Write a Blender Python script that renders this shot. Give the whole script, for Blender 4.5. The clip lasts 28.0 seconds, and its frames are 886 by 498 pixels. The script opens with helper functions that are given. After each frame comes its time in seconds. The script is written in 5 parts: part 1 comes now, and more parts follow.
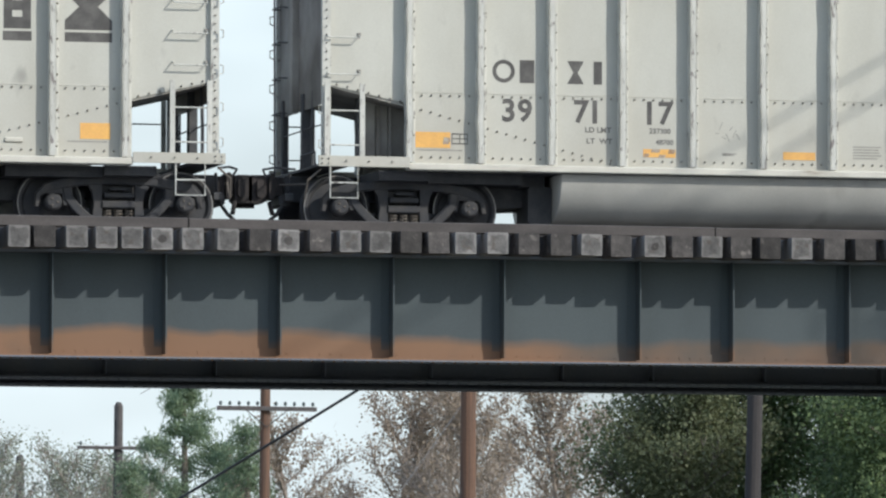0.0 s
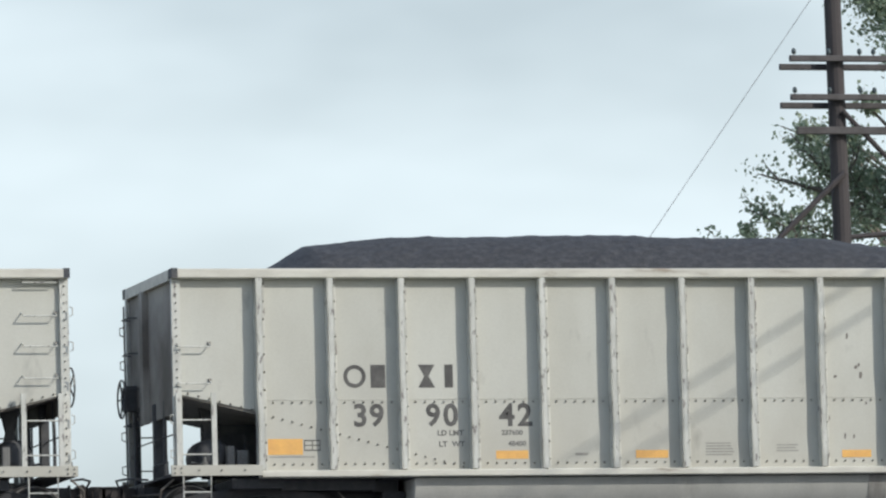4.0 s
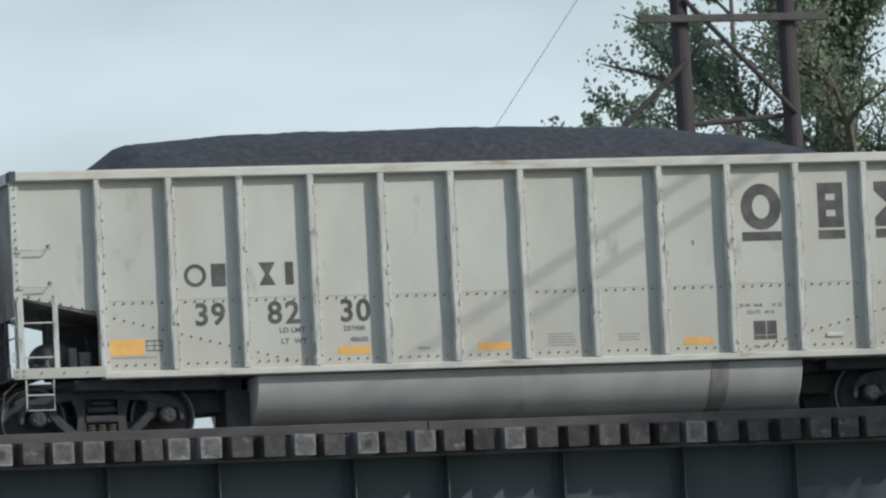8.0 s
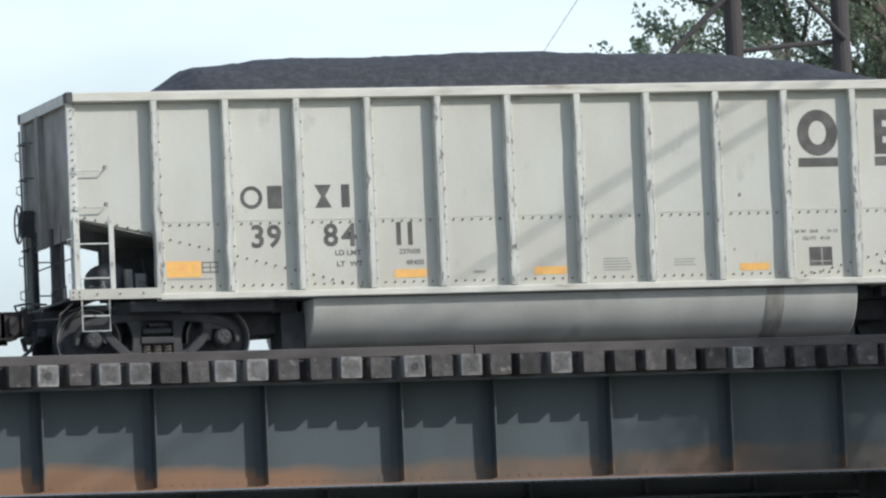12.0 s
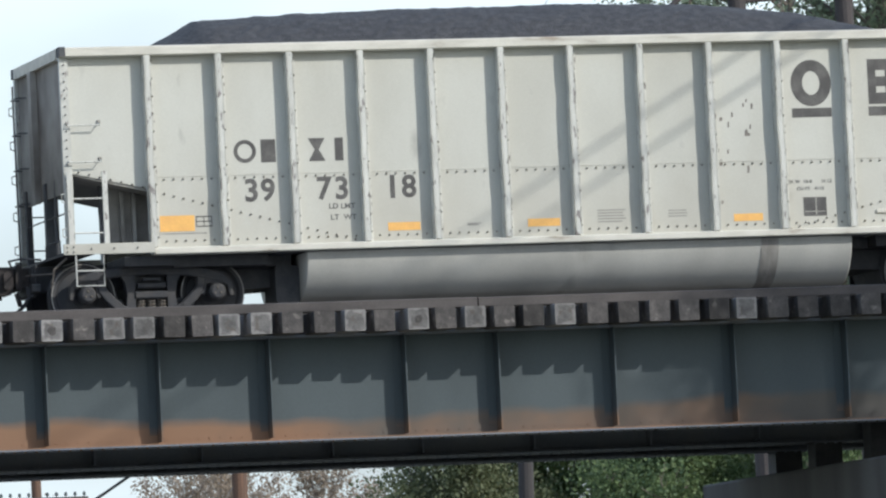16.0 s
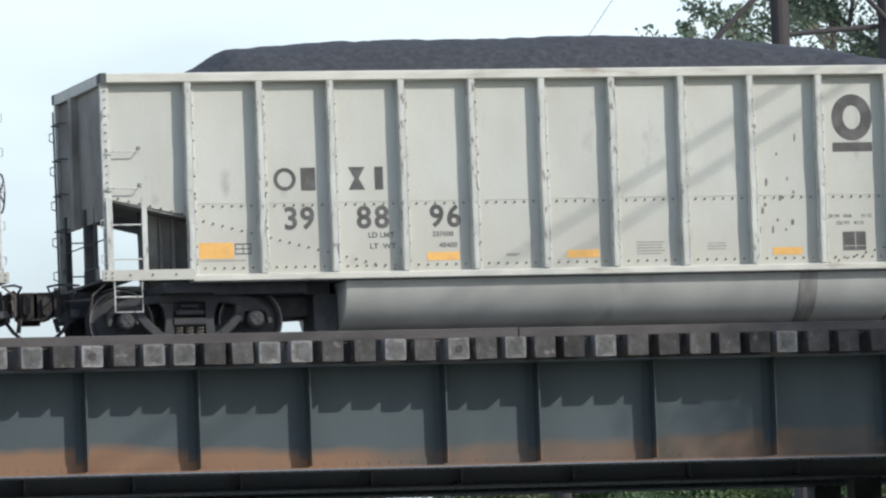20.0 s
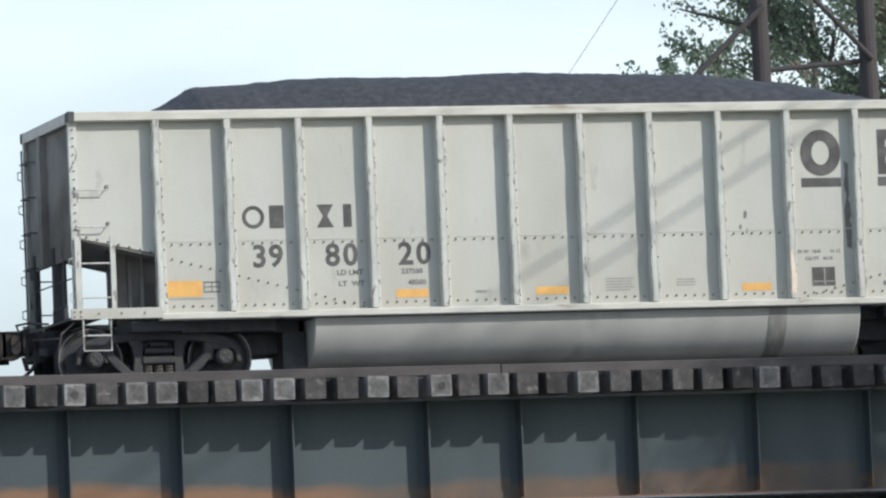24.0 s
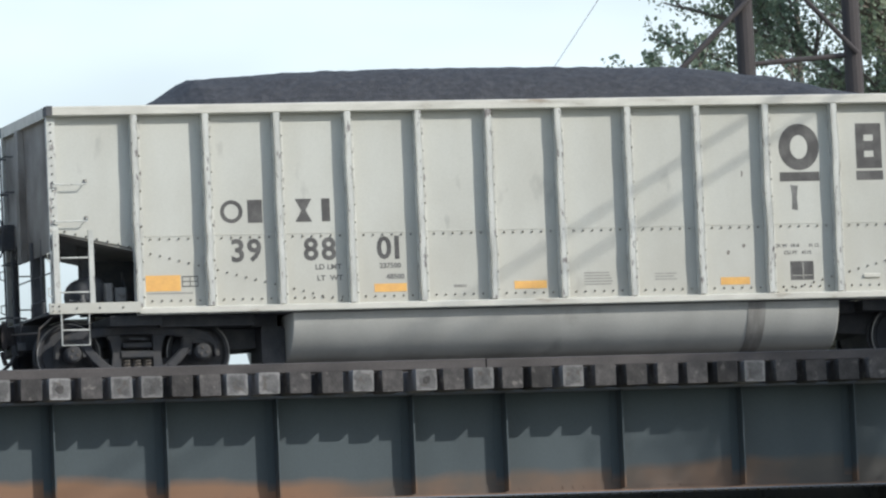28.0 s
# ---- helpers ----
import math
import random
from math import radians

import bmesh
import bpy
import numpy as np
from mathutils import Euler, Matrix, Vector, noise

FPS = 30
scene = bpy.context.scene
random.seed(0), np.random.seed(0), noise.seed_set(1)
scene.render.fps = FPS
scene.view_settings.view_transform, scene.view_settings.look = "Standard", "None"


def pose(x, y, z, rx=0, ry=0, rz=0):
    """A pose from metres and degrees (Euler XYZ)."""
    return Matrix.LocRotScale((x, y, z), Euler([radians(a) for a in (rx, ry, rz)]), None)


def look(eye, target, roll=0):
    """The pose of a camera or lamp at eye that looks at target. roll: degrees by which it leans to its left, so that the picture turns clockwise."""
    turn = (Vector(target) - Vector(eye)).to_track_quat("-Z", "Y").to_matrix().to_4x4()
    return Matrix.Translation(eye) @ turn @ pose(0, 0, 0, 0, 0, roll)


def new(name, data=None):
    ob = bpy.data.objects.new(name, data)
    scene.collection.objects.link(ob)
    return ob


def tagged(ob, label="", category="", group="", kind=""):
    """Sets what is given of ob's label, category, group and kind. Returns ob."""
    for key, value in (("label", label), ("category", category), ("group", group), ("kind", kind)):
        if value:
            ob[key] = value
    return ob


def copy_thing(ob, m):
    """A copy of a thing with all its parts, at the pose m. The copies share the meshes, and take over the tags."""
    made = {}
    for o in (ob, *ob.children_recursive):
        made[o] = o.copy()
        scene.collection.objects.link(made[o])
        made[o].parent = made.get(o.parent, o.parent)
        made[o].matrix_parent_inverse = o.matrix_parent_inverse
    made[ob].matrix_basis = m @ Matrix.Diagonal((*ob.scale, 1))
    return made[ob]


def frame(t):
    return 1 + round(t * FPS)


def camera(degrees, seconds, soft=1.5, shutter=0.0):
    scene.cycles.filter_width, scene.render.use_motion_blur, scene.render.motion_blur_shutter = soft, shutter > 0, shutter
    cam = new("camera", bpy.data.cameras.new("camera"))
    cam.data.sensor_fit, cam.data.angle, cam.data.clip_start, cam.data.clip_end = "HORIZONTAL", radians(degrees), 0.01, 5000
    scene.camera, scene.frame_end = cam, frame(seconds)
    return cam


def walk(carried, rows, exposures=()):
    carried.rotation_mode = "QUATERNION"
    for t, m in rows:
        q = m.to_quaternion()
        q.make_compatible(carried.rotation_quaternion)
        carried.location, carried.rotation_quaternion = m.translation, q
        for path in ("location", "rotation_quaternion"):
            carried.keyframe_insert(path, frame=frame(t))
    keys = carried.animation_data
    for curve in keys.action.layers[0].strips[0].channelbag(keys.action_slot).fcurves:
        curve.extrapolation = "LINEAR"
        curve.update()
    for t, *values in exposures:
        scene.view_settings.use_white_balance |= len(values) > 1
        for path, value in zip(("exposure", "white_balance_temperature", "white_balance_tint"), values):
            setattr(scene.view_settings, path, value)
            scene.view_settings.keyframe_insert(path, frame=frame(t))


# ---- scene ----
RAIL = 8.0            # height of the rail tops above the road
PITCH = 16.18         # one coupled wagon to the next
EYE = (-26.651, -103.841, 1.657)


def turned(yaw, pitch, roll):
    """A camera pose at EYE: degrees to the right of the track's normal, up, and of lean."""
    a, b = radians(yaw), radians(pitch)
    way = Vector((math.sin(a) * math.cos(b), math.cos(a) * math.cos(b), math.sin(b)))
    return look(EYE, Vector(EYE) + way, -roll)


cam = camera(6.641, 28.0, soft=2.3)
PAN = [
    (0, 13.612, 3.378, -0.110), (0.5, 13.649, 3.583, 0.498), (1, 13.645, 4.289, 0.264), (1.5, 13.570, 4.152, -0.256),
    (2, 13.443, 4.752, -1.101), (2.3, 13.922, 5.194, -0.695), (2.5, 13.998, 5.384, 0.413), (3, 14.192, 5.368, -0.396),
    (3.5, 14.256, 5.566, 0.939), (4, 14.705, 5.653, 1.460), (4.5, 14.418, 5.658, 1.255), (6.5, 14.698, 5.032, 3.473),
    (7, 15.663, 4.957, 3.506), (7.5, 15.756, 4.604, 3.236), (8, 15.838, 4.824, 2.893), (8.5, 15.853, 4.288, 2.740),
    (9, 15.812, 4.643, 3.073), (9.5, 15.426, 4.577, 2.391), (10, 15.299, 4.441, 2.107), (10.5, 15.416, 4.267, 2.163),
    (11, 15.435, 4.351, 2.219), (11.5, 15.543, 4.392, 2.446), (12, 15.455, 4.269, 2.455), (12.5, 15.315, 4.180, 2.390),
    (14.5, 15.389, 4.351, 2.393), (15, 15.282, 4.220, 2.515), (15.5, 15.298, 3.990, 2.628), (16, 15.415, 3.913, 2.799),
    (16.5, 15.317, 3.699, 2.593), (17, 15.273, 3.867, 2.638), (17.5, 15.075, 4.172, 2.290), (18, 15.244, 4.197, 2.439),
    (18.5, 15.296, 4.109, 2.503), (19, 15.212, 4.135, 2.568), (19.5, 15.192, 3.966, 2.532), (20, 15.114, 4.151, 2.135),
    (20.5, 15.199, 4.105, 1.992), (21, 15.250, 4.383, 2.419), (21.5, 15.370, 4.538, 2.439), (22, 15.221, 4.504, 2.323),
    (22.5, 15.303, 4.327, 2.494), (24.5, 15.251, 4.440, 2.361), (25, 15.308, 4.387, 2.469), (25.5, 15.249, 4.508, 2.396),
    (26, 14.959, 4.460, 1.983), (26.5, 15.137, 4.440, 1.917), (27, 15.228, 4.366, 2.214), (27.5, 15.309, 4.461, 2.419),
    (28, 15.371, 4.374, 2.418)
]
walk(cam, [(t, turned(a, b, c)) for t, a, b, c in PAN],
     [(0, 0.09, 6350, 10), (2, 0.05, 6370, 10), (3, -0.01, 6390, 10), (4, -0.1, 6400, 10), (4.5, -0.16, 6350, 10), (6.5, -0.44, 6150, 6), (7, -0.44, 6150, 6),
      (8, -0.38, 6220, 8), (9, -0.17, 6300, 10), (10, -0.06, 6280, 10), (11, 0.01, 6260, 10), (12, 0.07, 6250, 10), (15, 0.14, 6250, 10), (19, 0.12, 6250, 10), (22, 0.09, 6250, 10), (28, 0.07, 6250, 10)])

# ---- world and sun ----
SUN = Vector((1.05, -1.0, 0.88)).normalized()
world = bpy.data.worlds.new("sky")
scene.world = world
world.use_nodes = True
wn, wl = world.node_tree.nodes, world.node_tree.links
sky = wn.new("ShaderNodeTexSky")
sky.sky_type = "NISHITA"
sky.sun_disc = False
sky.sun_elevation = math.asin(SUN.z)
sky.sun_rotation = math.atan2(SUN.x, SUN.y)
sky.air_density, sky.dust_density, sky.ozone_density = 1.0, 3.0, 1.0
# thin high cloud that whitens the whole sky
coord = wn.new("ShaderNodeTexCoord")
cloud = wn.new("ShaderNodeTexNoise")
cloud.inputs["Scale"].default_value = 9.0
cloud.inputs["Detail"].default_value = 4.0
stretch = wn.new("ShaderNodeMapping")
stretch.inputs["Scale"].default_value = (1.0, 1.0, 2.5)
ramp = wn.new("ShaderNodeMapRange")
ramp.inputs["From Min"].default_value, ramp.inputs["From Max"].default_value = 0.35, 0.7
ramp.inputs["To Min"].default_value, ramp.inputs["To Max"].default_value = 0.45, 0.85
veil = wn.new("ShaderNodeMix")
veil.data_type = "RGBA"
back = wn["Background"]
back.inputs["Strength"].default_value = 0.1
wl.new(coord.outputs["Generated"], stretch.inputs["Vector"])
wl.new(stretch.outputs["Vector"], cloud.inputs["Vector"])
wl.new(cloud.outputs["Fac"], ramp.inputs["Value"])
# the cloud is thinner and bluer overhead
height, rise_up, hue = wn.new("ShaderNodeSeparateXYZ"), wn.new("ShaderNodeMapRange"), wn.new("ShaderNodeMix")
rise_up.inputs["From Min"].default_value, rise_up.inputs["From Max"].default_value = 0.16, 0.55
hue.data_type = "RGBA"
hue.inputs["A"].default_value, hue.inputs["B"].default_value = (10.3, 11.7, 12.2, 1), (5.4, 7.3, 10.6, 1)
wl.new(coord.outputs["Generated"], height.inputs["Vector"])
wl.new(height.outputs["Z"], rise_up.inputs["Value"])
wl.new(rise_up.outputs["Result"], hue.inputs["Factor"])
wl.new(hue.outputs["Result"], veil.inputs["B"])
wl.new(ramp.outputs["Result"], veil.inputs["Factor"])
wl.new(sky.outputs["Color"], veil.inputs["A"])
wl.new(veil.outputs["Result"], back.inputs["Color"])

sun = new("sun", bpy.data.lights.new("sun", "SUN"))
sun.data.energy, sun.data.angle, sun.data.color = 3.2, radians(0.8), (1.0, 0.955, 0.86)
sun.matrix_world = look(SUN * 60, (0, 0, 0))


# ---- materials ----
def material(name, base, other=None, scale=6.0, rough=0.6, metal=0.0, bump=0.0, streak=(1, 1, 1), low=0.4, high=0.7,
             fine=0.0, vary=0.0, spots=None, spot_scale=3.0, spot_from=0.62, spot_to=0.72, zband=None, dust=None, rim=None):
    """A painted, rusted or grown surface: two colours mixed by a stretched noise, fine grain, object-to-object
    variation, spots of a third colour, a stain band up to a height (colour, z from, z to), and patchy
    road dust (colour, z from, z to), and a bleached rim round a timber's sawn end (colour, from, to)."""
    m = bpy.data.materials.new(name)
    m.use_nodes = True
    n, k = m.node_tree.nodes, m.node_tree.links
    b = n["Principled BSDF"]
    b.inputs["Roughness"].default_value, b.inputs["Metallic"].default_value = rough, metal
    tc = n.new("ShaderNodeTexCoord")
    mp = n.new("ShaderNodeMapping")
    mp.inputs["Scale"].default_value = streak
    k.new(tc.outputs["Object"], mp.inputs["Vector"])
    no = n.new("ShaderNodeTexNoise")
    no.inputs["Scale"].default_value, no.inputs["Detail"].default_value = scale, 6.0
    k.new(mp.outputs["Vector"], no.inputs["Vector"])
    oi = n.new("ShaderNodeObjectInfo")
    if vary:
        ad = n.new("ShaderNodeVectorMath")
        ad.operation = "MULTIPLY_ADD"
        ad.inputs[1].default_value = (37.0, 17.0, 53.0)
        k.new(oi.outputs["Random"], ad.inputs[0])
        k.new(mp.outputs["Vector"], ad.inputs[2])
        k.new(ad.outputs["Vector"], no.inputs["Vector"])
    r = n.new("ShaderNodeMapRange")
    r.inputs["From Min"].default_value, r.inputs["From Max"].default_value = low, high
    k.new(no.outputs["Fac"], r.inputs["Value"])
    mix = n.new("ShaderNodeMix")
    mix.data_type = "RGBA"
    mix.inputs["A"].default_value = (*base, 1)
    mix.inputs["B"].default_value = (*(other or [c * 0.75 for c in base]), 1)
    k.new(r.outputs["Result"], mix.inputs["Factor"])
    out = mix.outputs["Result"]
    if fine:
        fn = n.new("ShaderNodeTexNoise")
        fn.inputs["Scale"].default_value, fn.inputs["Detail"].default_value = 45.0, 3.0
        k.new(tc.outputs["Object"], fn.inputs["Vector"])
        fr = n.new("ShaderNodeMapRange")
        fr.inputs["From Min"].default_value, fr.inputs["From Max"].default_value = 0.3, 0.7
        fr.inputs["To Min"].default_value, fr.inputs["To Max"].default_value = 1 - fine, 1 + fine
        k.new(fn.outputs["Fac"], fr.inputs["Value"])
        mu = n.new("ShaderNodeVectorMath")
        mu.operation = "SCALE"
        k.new(out, mu.inputs[0])
        k.new(fr.outputs["Result"], mu.inputs["Scale"])
        out = mu.outputs["Vector"]
    if spots:
        sp = n.new("ShaderNodeTexNoise")
        sp.inputs["Scale"].default_value, sp.inputs["Detail"].default_value = spot_scale, 5.0
        k.new(mp.outputs["Vector"], sp.inputs["Vector"])
        if vary:
            k.new(ad.outputs["Vector"], sp.inputs["Vector"])
        sr = n.new("ShaderNodeMapRange")
        sr.inputs["From Min"].default_value, sr.inputs["From Max"].default_value = spot_from, spot_to
        k.new(sp.outputs["Fac"], sr.inputs["Value"])
        m2 = n.new("ShaderNodeMix")
        m2.data_type = "RGBA"
        m2.inputs["B"].default_value = (*spots, 1)
        k.new(sr.outputs["Result"], m2.inputs["Factor"])
        k.new(out, m2.inputs["A"])
        out = m2.outputs["Result"]
    if dust:
        dcol, d0, d1 = dust
        ds, dn, dr, dm, dx = n.new("ShaderNodeSeparateXYZ"), n.new("ShaderNodeTexNoise"), n.new("ShaderNodeMapRange"), n.new("ShaderNodeMath"), n.new("ShaderNodeMix")
        k.new(tc.outputs["Object"], ds.inputs["Vector"])
        k.new(tc.outputs["Object"], dn.inputs["Vector"])
        dn.inputs["Scale"].default_value, dn.inputs["Detail"].default_value = 1.7, 5.0
        dr.inputs["From Min"].default_value, dr.inputs["From Max"].default_value, dr.inputs["To Min"].default_value, dr.inputs["To Max"].default_value = d0, d1, 1.0, 0.15
        k.new(ds.outputs["Z"], dr.inputs["Value"])
        dm.operation, dm.use_clamp = "MULTIPLY", True
        k.new(dn.outputs["Fac"], dm.inputs[0])
        k.new(dr.outputs["Result"], dm.inputs[1])
        dx.data_type = "RGBA"
        dx.inputs["B"].default_value = (*dcol, 1)
        k.new(dm.outputs["Value"], dx.inputs["Factor"])
        k.new(out, dx.inputs["A"])
        out = dx.outputs["Result"]
    if rim:
        rcol, r0, r1 = rim
        rs, ra, rb, rm, rn, ru, rr, rx = (n.new("ShaderNodeSeparateXYZ"), n.new("ShaderNodeMath"), n.new("ShaderNodeMath"), n.new("ShaderNodeMath"), n.new("ShaderNodeTexNoise"),
                                          n.new("ShaderNodeMath"), n.new("ShaderNodeMapRange"), n.new("ShaderNodeMix"))
        k.new(tc.outputs["Object"], rs.inputs["Vector"])
        ra.operation, rb.operation, rm.operation, ru.operation = "ABSOLUTE", "ABSOLUTE", "MAXIMUM", "MULTIPLY_ADD"
        k.new(rs.outputs["X"], ra.inputs[0])
        k.new(rs.outputs["Z"], rb.inputs[0])
        k.new(ra.outputs["Value"], rm.inputs[0])
        k.new(rb.outputs["Value"], rm.inputs[1])
        rn.inputs["Scale"].default_value, rn.inputs["Detail"].default_value = 9.0, 3.0
        k.new(ad.outputs["Vector"] if vary else tc.outputs["Object"], rn.inputs["Vector"])
        ru.inputs[1].default_value = 0.16
        k.new(rn.outputs["Fac"], ru.inputs[0])
        k.new(rm.outputs["Value"], ru.inputs[2])
        rr.inputs["From Min"].default_value, rr.inputs["From Max"].default_value = r0 + 0.08, r1 + 0.08
        k.new(ru.outputs["Value"], rr.inputs["Value"])
        rx.data_type = "RGBA"
        rx.inputs["B"].default_value = (*rcol, 1)
        k.new(rr.outputs["Result"], rx.inputs["Factor"])
        k.new(out, rx.inputs["A"])
        out = rx.outputs["Result"]
    if zband:
        col, z0, z1 = zband
        sx = n.new("ShaderNodeSeparateXYZ")
        k.new(tc.outputs["Object"], sx.inputs["Vector"])
        wob = n.new("ShaderNodeMath")
        wob.operation = "MULTIPLY_ADD"
        wob.inputs[1].default_value = 0.32
        nb = n.new("ShaderNodeTexNoise")
        nb.inputs["Scale"].default_value, nb.inputs["Detail"].default_value = 0.9, 3.0
        k.new(tc.outputs["Object"], nb.inputs["Vector"])
        k.new(nb.outputs["Fac"], wob.inputs[0])
        k.new(sx.outputs["Z"], wob.inputs[2])
        # the stain rises and falls slowly along the girder
        ph, co, lift = n.new("ShaderNodeMath"), n.new("ShaderNodeMath"), n.new("ShaderNodeMath")
        ph.operation, co.operation, lift.operation = "MULTIPLY_ADD", "COSINE", "MULTIPLY_ADD"
        ph.inputs[1].default_value, ph.inputs[2].default_value = 0.57, 3.4
        lift.inputs[1].default_value = -0.085
        k.new(sx.outputs["X"], ph.inputs[0])
        k.new(ph.outputs["Value"], co.inputs[0])
        k.new(co.outputs["Value"], lift.inputs[0])
        k.new(wob.outputs["Value"], lift.inputs[2])
        zr = n.new("ShaderNodeMapRange")
        zr.inputs["From Min"].default_value, zr.inputs["From Max"].default_value = z0 + 0.16, z1 + 0.16
        k.new(lift.outputs["Value"], zr.inputs["Value"])
        m3 = n.new("ShaderNodeMix")
        m3.data_type = "RGBA"
        # stretches of it are duller and greyer, more of them towards +x
        na, xr, su, du = n.new("ShaderNodeTexNoise"), n.new("ShaderNodeMapRange"), n.new("ShaderNodeMath"), n.new("ShaderNodeMix")
        na.inputs["Scale"].default_value, na.inputs["Detail"].default_value = 0.55, 4.0
        k.new(tc.outputs["Object"], na.inputs["Vector"])
        xr.inputs["From Min"].default_value, xr.inputs["From Max"].default_value, xr.inputs["To Min"].default_value, xr.inputs["To Max"].default_value = -3.0, 1.0, -1.9, -0.8
        k.new(sx.outputs["X"], xr.inputs["Value"])
        su.operation, su.use_clamp = "MULTIPLY_ADD", True
        su.inputs[1].default_value = 3.2
        k.new(na.outputs["Fac"], su.inputs[0])
        k.new(xr.outputs["Result"], su.inputs[2])
        du.data_type = "RGBA"
        du.inputs["A"].default_value, du.inputs["B"].default_value = (*col, 1), (0.085, 0.079, 0.071, 1)
        k.new(su.outputs["Value"], du.inputs["Factor"])
        k.new(du.outputs["Result"], m3.inputs["A"])
        k.new(zr.outputs["Result"], m3.inputs["Factor"])
        k.new(out, m3.inputs["B"])
        out = m3.outputs["Result"]
    if vary:
        hv = n.new("ShaderNodeMapRange")
        hv.inputs["To Min"].default_value, hv.inputs["To Max"].default_value = 1 - vary, 1 + vary
        k.new(oi.outputs["Random"], hv.inputs["Value"])
        mv = n.new("ShaderNodeVectorMath")
        mv.operation = "SCALE"
        k.new(out, mv.inputs[0])
        k.new(hv.outputs["Result"], mv.inputs["Scale"])
        out = mv.outputs["Vector"]
    k.new(out, b.inputs["Base Color"])
    if bump:
        bn = n.new("ShaderNodeTexNoise")
        bn.inputs["Scale"].default_value, bn.inputs["Detail"].default_value = scale * 4, 5.0
        k.new(mp.outputs["Vector"], bn.inputs["Vector"])
        bp = n.new("ShaderNodeBump")
        bp.inputs["Strength"].default_value, bp.inputs["Distance"].default_value = bump, 0.02
        k.new(bn.outputs["Fac"], bp.inputs["Height"])
        k.new(bp.outputs["Normal"], b.inputs["Normal"])
    return m


def leaf_material(name, a, b, scale=1.2):
    """Leaves that differ leaf by leaf and clump by clump and let some light through."""
    m = bpy.data.materials.new(name)
    m.use_nodes = True
    n, k = m.node_tree.nodes, m.node_tree.links
    p = n["Principled BSDF"]
    p.inputs["Roughness"].default_value = 0.6
    ge, tc, no = n.new("ShaderNodeNewGeometry"), n.new("ShaderNodeTexCoord"), n.new("ShaderNodeTexNoise")
    no.inputs["Scale"].default_value = scale
    k.new(tc.outputs["Object"], no.inputs["Vector"])
    ad = n.new("ShaderNodeMath")
    ad.operation = "MULTIPLY_ADD"
    ad.inputs[1].default_value, ad.inputs[2].default_value = 0.5, -0.1
    k.new(ge.outputs["Random Per Island"], ad.inputs[0])
    s = n.new("ShaderNodeMath")
    k.new(ad.outputs["Value"], s.inputs[0])
    k.new(no.outputs["Fac"], s.inputs[1])
    mix = n.new("ShaderNodeMix")
    mix.data_type = "RGBA"
    mix.inputs["A"].default_value, mix.inputs["B"].default_value = (*a, 1), (*b, 1)
    r = n.new("ShaderNodeMapRange")
    r.inputs["From Min"].default_value, r.inputs["From Max"].default_value = 0.35, 0.95
    k.new(s.outputs["Value"], r.inputs["Value"])
    k.new(r.outputs["Result"], mix.inputs["Factor"])
    k.new(mix.outputs["Result"], p.inputs["Base Color"])
    tr, ms = n.new("ShaderNodeBsdfTranslucent"), n.new("ShaderNodeMixShader")
    ms.inputs["Fac"].default_value = 0.45
    k.new(mix.outputs["Result"], tr.inputs["Color"])
    k.new(p.outputs["BSDF"], ms.inputs[1])
    k.new(tr.outputs["BSDF"], ms.inputs[2])
    k.new(ms.outputs["Shader"], n["Material Output"].inputs["Surface"])
    return m


M_PANEL = material("pale_grey_paint", (0.54, 0.54, 0.49), (0.478, 0.473, 0.422), scale=1.2, rough=0.55, bump=0.03, streak=(1.1, 1, 0.5),
                   fine=0.04, vary=0.035, spots=(0.32, 0.315, 0.29), spot_scale=2.6, spot_from=0.64, spot_to=0.8, dust=((0.42, 0.395, 0.335), 1.0, 2.3))
M_RIB = material("chipped_grey_paint", (0.59, 0.59, 0.545), (0.45, 0.45, 0.415), scale=4.0, rough=0.55, fine=0.05, vary=0.04, streak=(1.6, 1.6, 0.55),
                 spots=(0.23, 0.21, 0.20), spot_scale=11.0, spot_from=0.595, spot_to=0.67)
M_CHORD = material("worn_rail_paint", (0.62, 0.60, 0.53), (0.49, 0.47, 0.41), scale=3.0, rough=0.6, fine=0.05, streak=(0.6, 2, 2),
                   spots=(0.33, 0.28, 0.22), spot_scale=3.0, spot_from=0.64, spot_to=0.74)
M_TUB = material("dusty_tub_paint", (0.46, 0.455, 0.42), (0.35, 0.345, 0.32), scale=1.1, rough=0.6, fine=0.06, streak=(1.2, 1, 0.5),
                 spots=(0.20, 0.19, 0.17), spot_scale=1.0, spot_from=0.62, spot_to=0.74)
M_STAIN = material("dark_band_stain", (0.20, 0.19, 0.175), (0.30, 0.29, 0.265), scale=3.0, rough=0.65, fine=0.08, streak=(3, 1, 0.5))
M_RIVET = material("dark_rivet_heads", (0.30, 0.285, 0.26), (0.20, 0.185, 0.165), scale=9.0, rough=0.7)
M_ENDS = material("grimy_end_paint", (0.37, 0.355, 0.325), (0.145, 0.13, 0.115), scale=0.9, low=0.36, high=0.64, vary=0.12, rough=0.7, fine=0.08, bump=0.05)
M_MARK = material("faded_black_lettering", (0.075, 0.072, 0.07), (0.13, 0.125, 0.12), scale=5.0, rough=0.7, fine=0.1)
M_SCRAPE = material("dark_paint_scrape", (0.22, 0.20, 0.18), (0.14, 0.125, 0.115), scale=9.0, rough=0.75)
M_BARE = material("bare_aluminium", (0.78, 0.66, 0.56), (0.6, 0.45, 0.34), scale=7.0, rough=0.45, metal=0.5)
